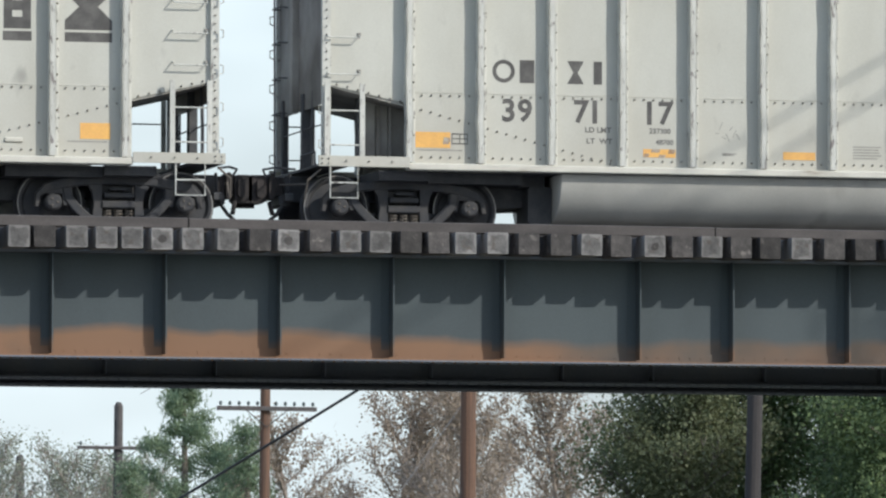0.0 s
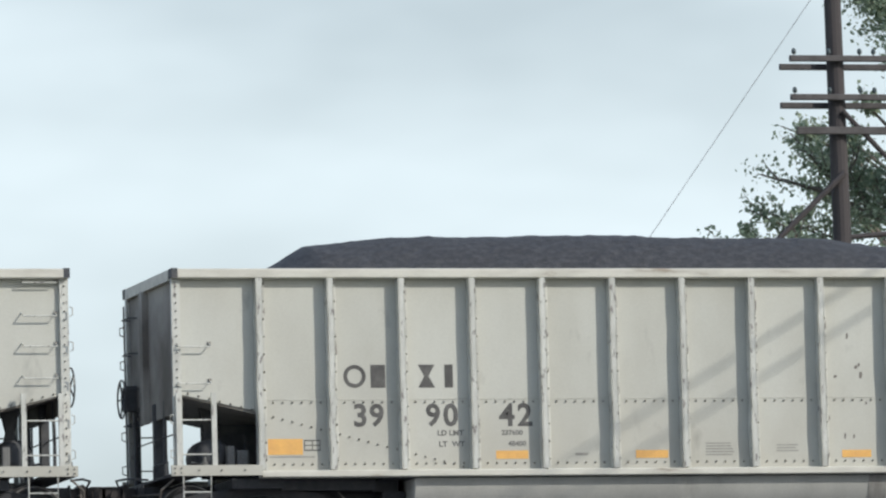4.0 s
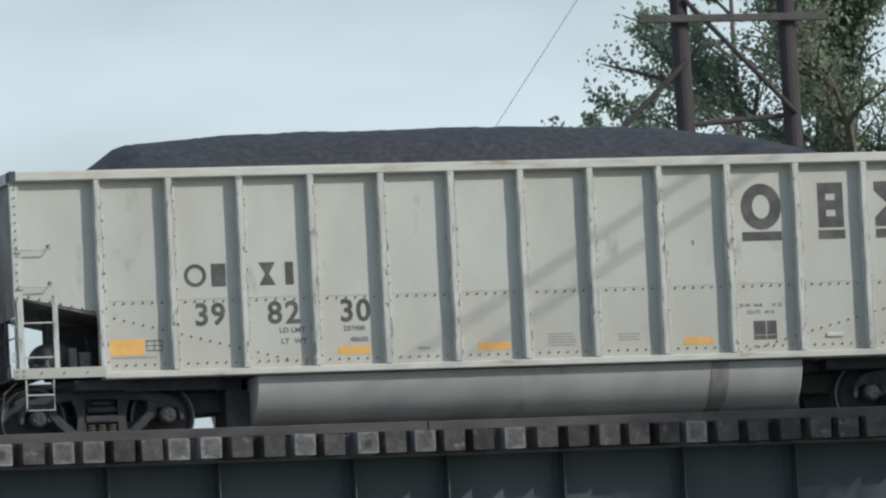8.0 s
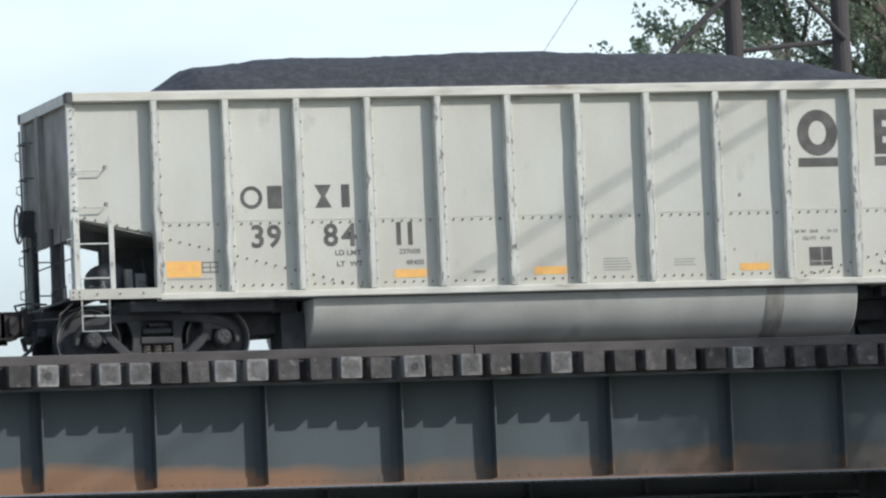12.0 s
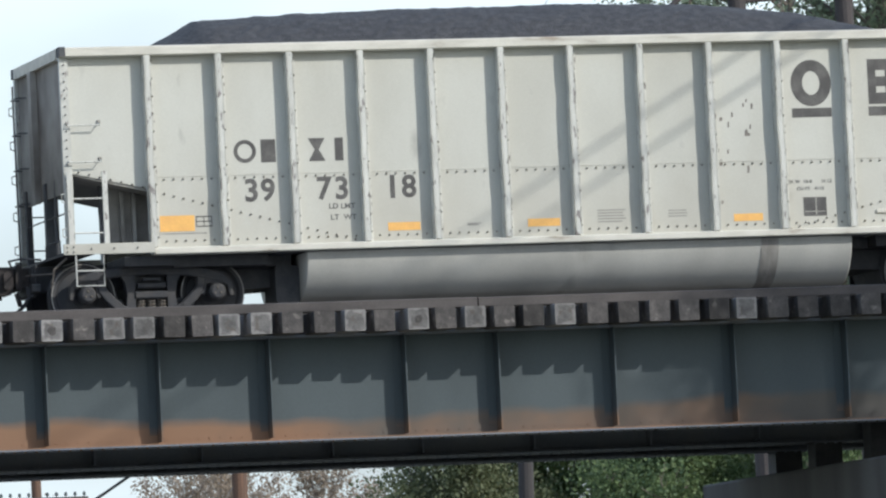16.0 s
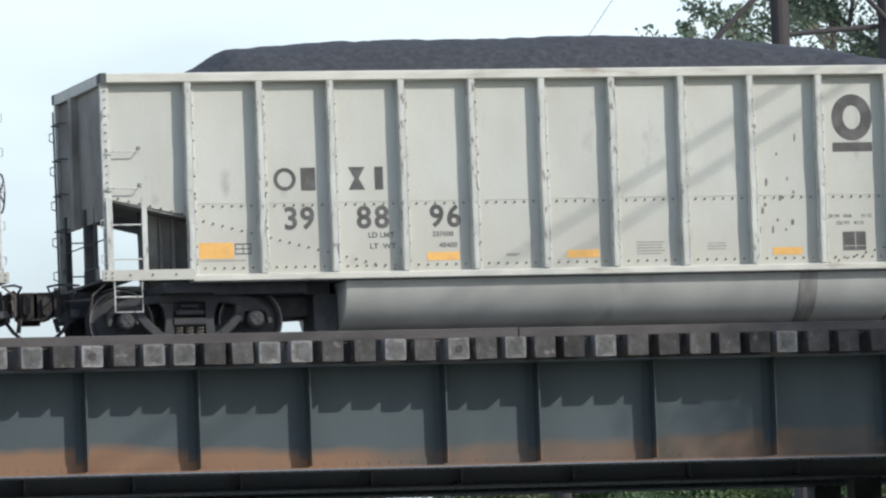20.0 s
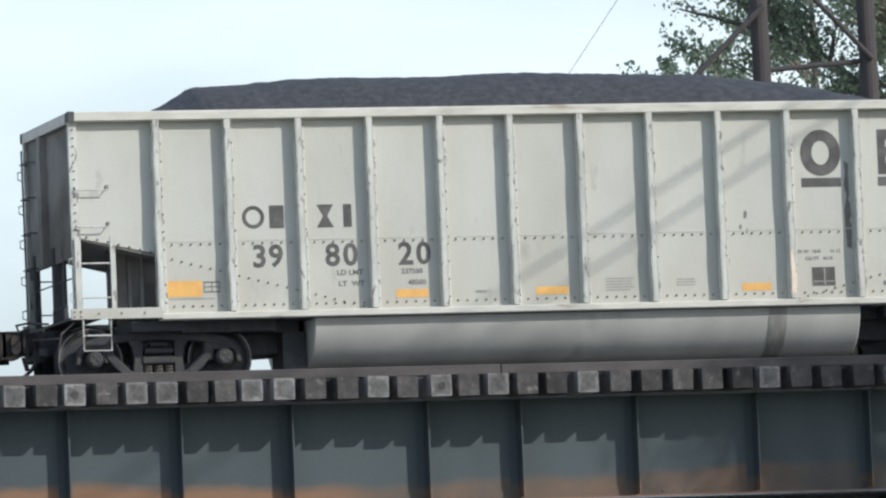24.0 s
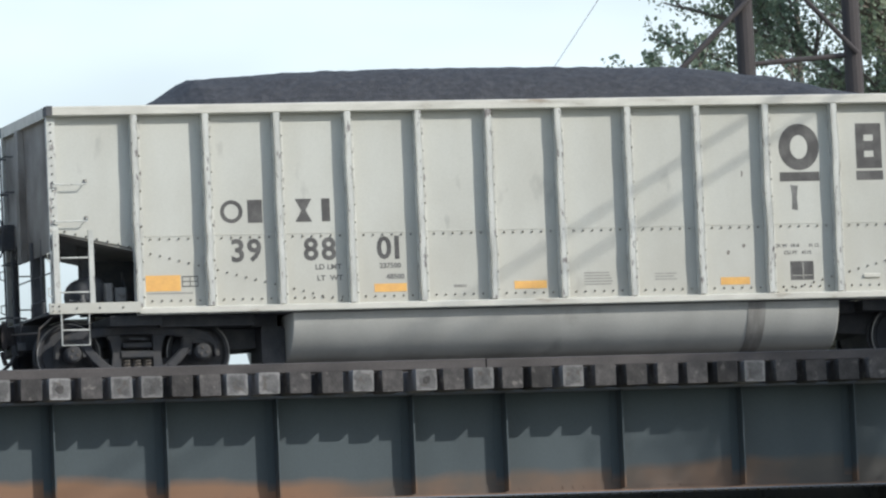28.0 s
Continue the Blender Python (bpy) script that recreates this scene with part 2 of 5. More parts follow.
M_FADED = material("grey_stencil_paint", (0.13, 0.128, 0.122), (0.22, 0.215, 0.205), scale=9.0, rough=0.7)
M_FAINT = material("faint_grey_stencil", (0.26, 0.25, 0.23), (0.36, 0.35, 0.32), scale=8.0, rough=0.7)
M_ORANGE = material("reflective_orange_strip", (0.78, 0.44, 0.125), (0.70, 0.38, 0.12), scale=7.0, rough=0.45, fine=0.05, vary=0.06)
M_GREASE = material("brown_black_grease", (0.022, 0.019, 0.019), (0.045, 0.036, 0.034), scale=8.0, rough=0.75, bump=0.2, fine=0.25)
M_WORN = material("worn_brown_backing", (0.33, 0.21, 0.12), (0.42, 0.40, 0.35), scale=12.0, rough=0.7)
M_STEEL = material("black_underframe", (0.062, 0.066, 0.074), (0.10, 0.10, 0.102), scale=5.0, rough=0.75, bump=0.1, fine=0.15)
M_BLACK = material("greasy_black_iron", (0.038, 0.040, 0.046), (0.062, 0.062, 0.064), scale=7.0, rough=0.7, bump=0.15, fine=0.2)
M_FRAME = material("cast_sideframe_dust", (0.042, 0.044, 0.050), (0.070, 0.066, 0.064), scale=4.0, rough=0.8, bump=0.1, fine=0.15)
M_SPRING = material("dusty_spring_steel", (0.15, 0.13, 0.11), (0.10, 0.09, 0.08), scale=14.0, rough=0.7)
M_VALVE = material("dusty_valve_paint", (0.17, 0.17, 0.165), (0.10, 0.10, 0.10), scale=6.0, rough=0.7, fine=0.15)
M_WHEEL = material("wheel_steel", (0.036, 0.038, 0.044), (0.056, 0.054, 0.054), scale=6.0, rough=0.7, metal=0.0, fine=0.1)
# the pale colour paints in the thin lit arc along the wheel rim
M_TREAD = material("lit_tread_edge", (0.30, 0.29, 0.28), (0.22, 0.21, 0.20), scale=9.0, rough=0.5, metal=0.5)
M_COAL = material("coal_heap", (0.033, 0.033, 0.036), (0.060, 0.060, 0.063), scale=9.0, rough=0.75, bump=0.9, fine=0.35)
M_GIRDER = material("blue_grey_girder_paint", (0.065, 0.084, 0.094), (0.050, 0.066, 0.075), scale=0.9, rough=0.7, fine=0.06, bump=0.03, streak=(1, 1, 0.4),
                    zband=((0.215, 0.122, 0.072), -1.60, -1.47))
M_FLANGE = material("rusty_flange", (0.30, 0.165, 0.09), (0.19, 0.12, 0.075), scale=2.0, rough=0.8, fine=0.12, bump=0.1)
M_UNDER = material("sooty_steel", (0.165, 0.18, 0.22), (0.20, 0.205, 0.225), scale=2.0, rough=0.8, fine=0.1)
M_RAIL = material("rusty_rail", (0.060, 0.053, 0.051), (0.092, 0.081, 0.078), scale=2.2, rough=0.75, fine=0.12, streak=(0.5, 2, 2))
M_RAILTOP = material("polished_rail_head", (0.42, 0.40, 0.38), (0.3, 0.28, 0.26), scale=6.0, rough=0.3, metal=0.9)
M_TIE = material("dark_creosote_timber", (0.048, 0.044, 0.043), (0.088, 0.080, 0.077), scale=7.0, rough=0.85, bump=0.3, fine=0.2, vary=0.45,
                 spots=(0.16, 0.145, 0.135), spot_scale=8.0, spot_from=0.6, spot_to=0.7)
M_TIEPALE = material("weathered_timber_end", (0.135, 0.13, 0.128), (0.075, 0.072, 0.071), scale=8.0, rough=0.85, bump=0.3, fine=0.18, vary=0.3, rim=((0.22, 0.212, 0.208), 0.10, 0.135),
                     spots=(0.10, 0.088, 0.08), spot_scale=9.0, spot_from=0.55, spot_to=0.62)
M_CONCRETE = material("stained_concrete", (0.13, 0.128, 0.125), (0.075, 0.073, 0.072), scale=0.7, rough=0.9, bump=0.1, fine=0.1, streak=(1.5, 1.5, 0.3),
                      spots=(0.09, 0.085, 0.08), spot_scale=0.8, spot_from=0.55, spot_to=0.7)
M_POLE = material("weathered_brown_pole", (0.17, 0.095, 0.062), (0.10, 0.065, 0.05), scale=3.0, rough=0.85, bump=0.25, fine=0.15, streak=(4, 4, 0.25))
M_DARKPOLE = material("grey_brown_pole", (0.066, 0.057, 0.057), (0.048, 0.043, 0.044), scale=3.0, rough=0.85, bump=0.25, fine=0.15, streak=(4, 4, 0.25))
# darker than the other poles: the bridge's shade is put into the colour
M_SHADEPOLE = material("shade_dark_pole", (0.055, 0.050, 0.050), (0.038, 0.035, 0.036), scale=3.0, rough=0.85, bump=0.25, fine=0.15, streak=(4, 4, 0.25))
M_ARM = material("grey_crossarm_timber", (0.10, 0.092, 0.092), (0.07, 0.064, 0.063), scale=5.0, rough=0.85, fine=0.12)
M_GLASS = material("dark_glass_insulator", (0.06, 0.08, 0.085), (0.10, 0.12, 0.12), scale=9.0, rough=0.25)
M_WIRE = material("black_cable", (0.035, 0.035, 0.037), (0.06, 0.06, 0.06), scale=6.0, rough=0.6)
M_STRAND = material("galvanised_strand", (0.32, 0.32, 0.32), (0.24, 0.24, 0.24), scale=6.0, rough=0.5, metal=0.4)
M_BARK = material("tree_bark", (0.19, 0.165, 0.14), (0.12, 0.105, 0.09), scale=5.0, rough=0.9, bump=0.4, fine=0.15)
M_TWIG = material("grey_brown_twigs", (0.37, 0.32, 0.28), (0.26, 0.22, 0.19), scale=3.0, rough=0.9)
M_GRASS = material("dry_verge_grass", (0.13, 0.135, 0.085), (0.21, 0.195, 0.14), scale=0.15, rough=0.95, fine=0.25, bump=0.2)
M_ROAD = material("worn_asphalt", (0.10, 0.098, 0.095), (0.14, 0.136, 0.13), scale=0.5, rough=0.9, fine=0.2, bump=0.15)
M_LINE = material("worn_road_paint", (0.62, 0.60, 0.54), (0.40, 0.38, 0.34), scale=3.0, rough=0.8, fine=0.1)
M_BALLAST = material("grey_ballast", (0.20, 0.185, 0.17), (0.12, 0.11, 0.10), scale=12.0, rough=0.95, fine=0.3, bump=0.8)
L_MAPLE = leaf_material("summer_maple_leaves", (0.20, 0.26, 0.175), (0.37, 0.43, 0.30))
L_GREEN = leaf_material("dense_green_leaves", (0.09, 0.145, 0.068), (0.22, 0.29, 0.125), 0.7)
L_OLIVE = leaf_material("yellowing_leaves", (0.115, 0.145, 0.075), (0.22, 0.24, 0.13), 0.8)
L_RUST = leaf_material("sparse_tan_leaves", (0.27, 0.21, 0.155), (0.42, 0.35, 0.27))
L_PALE = leaf_material("pale_grey_green_leaves", (0.22, 0.25, 0.19), (0.40, 0.43, 0.34))
L_CONE = leaf_material("blue_green_needles", (0.15, 0.23, 0.145), (0.33, 0.41, 0.255))


# ---- mesh helpers ----
def mesh_of(name, verts, faces, smooth=False):
    me = bpy.data.meshes.new(name)
    me.from_pydata([tuple(v) for v in verts], [], faces)
    me.update()
    if smooth:
        me.polygons.foreach_set("use_smooth", [True] * len(me.polygons))
    return me


class Shape:
    """Collects boxes, bars, tubes and lathes into one mesh."""

    def __init__(self):
        self.v, self.f = [], []

    def add(self, verts, faces):
        o = len(self.v)
        self.v += [tuple(v) for v in verts]
        self.f += [tuple(i + o for i in f) for f in faces]
        return self

    def box(self, x0, x1, y0, y1, z0, z1, c=0.0):
        """A box; c chamfers the four edges along its longest axis."""
        if c <= 0:
            v = [(x, y, z) for x in (x0, x1) for y in (y0, y1) for z in (z0, z1)]
            return self.add(v, [(0, 1, 3, 2), (4, 6, 7, 5), (0, 4, 5, 1), (2, 3, 7, 6), (0, 2, 6, 4), (1, 5, 7, 3)])
        d = (x1 - x0, y1 - y0, z1 - z0)
        ax = d.index(max(d))
        lo, hi = (x0, y0, z0), (x1, y1, z1)
        p, q = [a for a in range(3) if a != ax]
        ring = [(lo[p] + c, lo[q]), (hi[p] - c, lo[q]), (hi[p], lo[q] + c), (hi[p], hi[q] - c), (hi[p] - c, hi[q]), (lo[p] + c, hi[q]), (lo[p], hi[q] - c), (lo[p], lo[q] + c)]
        v = []
        for e in (lo[ax], hi[ax]):
            for a, b in ring:
                w = [0, 0, 0]
                w[ax], w[p], w[q] = e, a, b
                v.append(w)
        f = [(i, (i + 1) % 8, 8 + (i + 1) % 8, 8 + i) for i in range(8)] + [tuple(range(7, -1, -1)), tuple(range(8, 16))]
        return self.add(v, f)

    def tube(self, pts, r, n=8, cap=True):
        """A round bar along points; r is one radius or one for each point."""
        pts = [Vector(p) for p in pts]
        rs = r if isinstance(r, (list, tuple)) else [r] * len(pts)
        o = len(self.v)
        for i, p in enumerate(pts):
            d = (pts[min(i + 1, len(pts) - 1)] - pts[max(i - 1, 0)]).normalized()
            u = d.cross(Vector((0, 0, 1)) if abs(d.z) < 0.9 else Vector((1, 0, 0))).normalized()
            w = d.cross(u)
            for j in range(n):
                a = 2 * math.pi * j / n
                self.v.append(tuple(p + (u * math.cos(a) + w * math.sin(a)) * rs[i]))
        for i in range(len(pts) - 1):
            for j in range(n):
                self.f.append((o + i * n + j, o + i * n + (j + 1) % n, o + (i + 1) * n + (j + 1) % n, o + (i + 1) * n + j))
        if cap:
            self.f.append(tuple(o + j for j in range(n - 1, -1, -1)))
            self.f.append(tuple(o + (len(pts) - 1) * n + j for j in range(n)))
        return self

    def prism(self, poly, y0, y1):
        """A polygon in x and z, drawn out along y."""
        n = len(poly)
        v = [(x, y0, z) for x, z in poly] + [(x, y1, z) for x, z in poly]
        f = [tuple(range(n - 1, -1, -1)), tuple(range(n, 2 * n))] + [(i, (i + 1) % n, n + (i + 1) % n, n + i) for i in range(n)]
        return self.add(v, f)

    def ribbon(self, pts, widths, y0, y1, chamfer=0.018):
        """A cast member of changing width along a line in x and z, from y0 to y1, with chamfered edges."""
        sec = ((-1, y0 + chamfer), (-1, y1 - chamfer), (0, y1), (1, y1), (2, y1 - chamfer), (2, y0 + chamfer), (1, y0), (0, y0))
        v, f = [], []
        for i, (x, z) in enumerate(pts):
            a, b = pts[max(i - 1, 0)], pts[min(i + 1, len(pts) - 1)]
            d = Vector((b[0] - a[0], b[1] - a[1])).normalized()
            h = widths[i] / 2
            for k, y in sec:
                e = (-h, -h + chamfer, h - chamfer, h)[k + 1]
                v.append((x - d.y * e, y, z + d.x * e))
        for i in range(len(pts) - 1):
            for j in range(8):
                f.append((i * 8 + j, i * 8 + (j + 1) % 8, i * 8 + 8 + (j + 1) % 8, i * 8 + 8 + j))
        f += [tuple(range(8)), tuple(range(len(v) - 1, len(v) - 9, -1))]
        return self.add(v, f)

    def bar(self, x0, z0, x1, z1, h, y0, y1):
        """A flat bar of height h from one point to another in the x-z plane."""
        d = Vector((x1 - x0, z1 - z0)).normalized() * (h / 2)
        return self.prism([(x0 + d.y, z0 - d.x), (x1 + d.y, z1 - d.x), (x1 - d.y, z1 + d.x), (x0 - d.y, z0 + d.x)], y0, y1)

    def lathe(self, prof, x, z, n=28, cap=True):
        """A profile of (y, radius) spun about the line through x, z along y."""
        o = len(self.v)
        for y, r in prof:
            for j in range(n):
                a = 2 * math.pi * j / n
                self.v.append((x + r * math.cos(a), y, z + r * math.sin(a)))
        for i in range(len(prof) - 1):
            for j in range(n):
                self.f.append((o + i * n + j, o + i * n + (j + 1) % n, o + (i + 1) * n + (j + 1) % n, o + (i + 1) * n + j))
        if cap:
            self.f.append(tuple(o + j for j in range(n)))
            self.f.append(tuple(o + (len(prof) - 1) * n + j for j in range(n - 1, -1, -1)))
        return self

    def mesh(self, name, smooth=False):
        me = mesh_of(name, self.v, self.f, smooth)
        b = bmesh.new()
        b.from_mesh(me)
        bmesh.ops.recalc_face_normals(b, faces=b.faces)
        b.to_mesh(me)
        b.free()
        return me


def part(name, shape, mat, parent, label="", smooth=False):
    """Links a shape or mesh as one mesh object under a thing or part."""
    me = shape.mesh(name, smooth) if isinstance(shape, Shape) else shape
    if not me.materials:
        me.materials.append(mat)
    ob = new(name, me)
    ob.parent = parent
    return tagged(ob, label)


def lone(name, shape, mat, label, category, kind="", group="", smooth=False):
    """A top-level thing, or a piece of the setting, of one mesh."""
    return tagged(part(name, shape, mat, None, smooth=smooth), label, category, group, kind)


def empty(name, m, label, category, group="", kind=""):
    ob = new(name)
    ob.matrix_basis = m
    return tagged(ob, label, category, group, kind)


def letters(text, x, z, height, y, stretch=1.0):
    """Text in the built-in font as a mesh that stands in the x-z plane and faces -y; x, z: its lower left corner."""
    cu = bpy.data.curves.new("lettering", "FONT")
    cu.body = text
    cu.extrude = 0.0015
    cu.offset = 0.026
    cu.resolution_u = 3
    ob = bpy.data.objects.new("lettering", cu)
    scene.collection.objects.link(ob)
    bpy.context.view_layer.update()
    me = bpy.data.meshes.new_from_object(ob.evaluated_get(bpy.context.evaluated_depsgraph_get()))
    bpy.data.objects.remove(ob)
    bpy.data.curves.remove(cu)
    co = np.empty(len(me.vertices) * 3)
    me.vertices.foreach_get("co", co)
    co = co.reshape(-1, 3)
    lo, hi = co.min(0), co.max(0)
    k = height / (hi[1] - lo[1])
    flat = np.stack([x + (co[:, 0] - lo[0]) * k * stretch, y - (co[:, 2] - lo[2]), z + (co[:, 1] - lo[1]) * k], 1)
    me.vertices.foreach_set("co", flat.ravel())
    me.update()
    return me


# ---- ground ----
ground = Shape()
ground.add([(-4000, -4000, 0), (4000, -4000, 0), (4000, 4000, 0), (-4000, 4000, 0)], [(0, 1, 2, 3)])
lone("ground", ground, M_GRASS, "flat verge of dry green grass under the bridge", "ground", "structure")
ROAD = pose(-8.5, 0, 0, 0, 0, -10.6)
road = Shape().box(-6.5, 6.5, -400, 400, -0.3, 0.03)
lone("road", road, M_ROAD, "worn grey asphalt road passing under the bridge", "road", "structure").matrix_basis = ROAD
lines = Shape()
for y in range(-240, 240, 12):
    lines.box(-0.07, 0.07, y, y + 3.5, 0.031, 0.036)
lone("road_marking", lines, M_LINE, "worn white dashed centre line on the asphalt", "road marking", "structure").matrix_basis = ROAD


# ---- bridge of two tracks ----
TIES = [-8.584, -8.232, -7.818, -7.419, -7.079, -6.686, -6.255, -5.807, -5.373, -4.97, -4.55, -4.137, -3.723, -3.331, -2.947, -2.584,
        -2.137, -1.727, -1.285, -0.866, -0.453, 0.007, 0.405, 0.805, 1.204, 1.621, 2.052, 2.52, 2.951, 3.388, 3.809, 4.207, 4.615,
        5.062, 5.503, 5.945, 6.364, 6.8, 7.196]
PALE = {0: 1, 2: 1, 3: 1, 4: 1, 5: 1, 6: 1, 7: 1, 9: 1, 11: 1, 12: 1, 15: 1, 16: 1, 19: 1, 21: 1, 23: 1, 26: 1, 32: 1}
STIFF = [-8.04, -6.517, -4.97, -3.435, -1.914, -0.04, 1.255, 2.88, 4.58, 6.18] + [7.8 + 1.58 * i for i in range(12)]
X0, X1 = -21.0, 27.6   # ends of the span
NEAR, TRAIN = -4.2, 0.0   # the empty track and the one that the train runs on


def girder(y, face, low, label, paint):
    """A riveted plate girder in the plane y whose stiffeners stand out towards face (-1 or 1)."""
    g = empty("plate_girder", Matrix.Translation((0, 0, RAIL)), label, "girder", "bridge girders", "structure")
    part("web", Shape().box(X0, X1, y - 0.008, y + 0.008, -0.47, low + 0.03), paint, g)
    part("top_flange", Shape().box(X0, X1, y - 0.2, y + 0.2, -0.47, -0.435), M_UNDER, g)
    part("bottom_flange", Shape().box(X0, X1, y - 0.28, y + 0.28, low, low + 0.028), M_UNDER, g)
    if low > -1.9 and face < 0:
        # rust on the flange top; its narrow edge also paints the thin lit line
        part("lit_rust_edge", Shape().box(X0, X1, y - 0.283, y + 0.27, low + 0.022, low + 0.034), M_FLANGE, g)
    part("flange_angle", Shape().box(X0, X1, y + face * 0.008, y + face * 0.026, low + 0.03, low + 0.16), paint, g)
    plate = Shape().box(-0.022, 0.0, min(0, face * 0.25), max(0, face * 0.25), low + 0.065, -0.475).mesh("stiffener")
    angle = Shape().box(-0.13, -0.022, min(face * 0.008, face * 0.02), max(face * 0.008, face * 0.02), low + 0.065, -0.475).mesh("stiffener_angle")
    xs = [-8.04 - 1.55 * i for i in range(8, 0, -1)] + STIFF
    for x in xs:
        s = part("stiffener", plate, paint, g)
        s.location = (x, y, 0)
        a = part("angle_leg", angle, paint, s)
    heads = Shape()
    n = 0
    x = X0 + 0.1
    while x < X1:
        for z in (low + 0.10,):
            heads.box(x - 0.012, x + 0.012, y + face * 0.026 - 0.008, y + face * 0.026 + 0.008, z - 0.012, z + 0.012)
        heads.box(x - 0.014, x + 0.014, y - 0.2 - 0.014, y - 0.2 + 0.014, low - 0.018, low)
        x += 0.15
    r = part("rivet_row", heads, paint, g)
    tagged(r, kind="stuff")
    return g


girder(-5.0, -1, -1.86, "blue-grey painted plate girder with rust-stained lower edge and stiffeners", M_GIRDER)
girder(-3.4, 1, -1.78, "sooty inner plate girder under the empty track", M_UNDER)
girder(-0.9, -1, -1.96, "sooty inner plate girder under the train's track", M_UNDER)
girder(0.95, 1, -1.985, "dark outer plate girder on the far side of the bridge", M_UNDER)
# unseen plates, added to keep sunlight off the inner girders
shade_deck = empty("walkway", Matrix.Translation((0, 0, RAIL)), "unseen steel plates added between the tracks to block sunlight", "walkway", kind="structure")
for i in range(15):
    part("shade_sheet", Shape().box(X0 + i * 3.178, X0 + i * 3.178 + 3.17, -3.3, 1.5, -0.456, -0.448), M_UNDER, shade_deck)
    part("plate", Shape().box(X0 + i * 3.178, X0 + i * 3.178 + 3.17, -2.66, -1.54, -0.21, -0.195), M_UNDER, shade_deck)
brace = Shape()
for i in range(15):
    x = X0 + 1 + i * 3.1
    brace.box(x - 0.06, x + 0.06, -5.0, 0.95, -1.7, -1.58)
    brace.tube([(x, -4.9, -1.64), (x + 3.1, -3.4, -1.64)], 0.05, 6)
    brace.tube([(x, -0.9, -1.64), (x + 3.1, 0.9, -1.64)], 0.05, 6)
b = lone("cross_bracing", brace, M_UNDER, "sooty steel cross bracing between the bridge girders", "bracing", "structure")
b.location.z = RAIL


def rail_shape(y):
    s = Shape()
    x0, x1 = -90.0, 60.0
    s.box(x0, x1, y - 0.075, y + 0.075, -0.175, -0.155)
    s.box(x0, x1, y - 0.012, y + 0.012, -0.155, -0.04)
    s.box(x0, x1, y - 0.037, y + 0.037, -0.04, -0.004, 0.008)
    return s


for yc in (NEAR, TRAIN):
    for side in (-0.7525, 0.7525):
        r = empty("rail", Matrix.Translation((0, 0, RAIL)), "rust-brown steel rail spiked to timber ties", "rail", "track rails", "structure")
        part("web_and_base", rail_shape(yc + side), M_RAIL, r)
        part("running_face", Shape().box(-90, 60, yc + side - 0.026, yc + side + 0.026, -0.0035, 0.0), M_RAILTOP if yc == TRAIN else M_RAIL, r)
        for x in (-17.5, -6.3, 4.2):
            j = part("joint_bar", Shape().box(x - 0.45, x + 0.45, yc + side - 0.03, yc + side - 0.012, -0.145, -0.045, 0.006), M_RAIL, r)
# timber guards along the tie ends of the empty track
for y in (-5.42,):
    g = empty("guard_timber", Matrix.Translation((0, 0, RAIL)), "rusty brown timber guard bolted along the tie ends", "guard timber", kind="structure")
    for x0, x1, dz in ((-21, -13.2, 0), (-13.18, -6.3, 0.006), (-6.28, 0.9, 0.0), (0.92, 7.6, -0.005), (7.62, 14.8, 0.0), (14.82, 22.0, 0.004), (22.02, 27.6, 0.0)):
        part("timber_length", Shape().box(x0, x1, y - 0.1, y + 0.1, -0.158, -0.02 + dz, 0.012), M_RAIL, g)

# ---- coal wagon ----
RIBS = [1.235 + 1.0155 * i for i in range(13)]
LONG = 14.69
PY, RY = 1.45, 1.6      # plate and rib planes


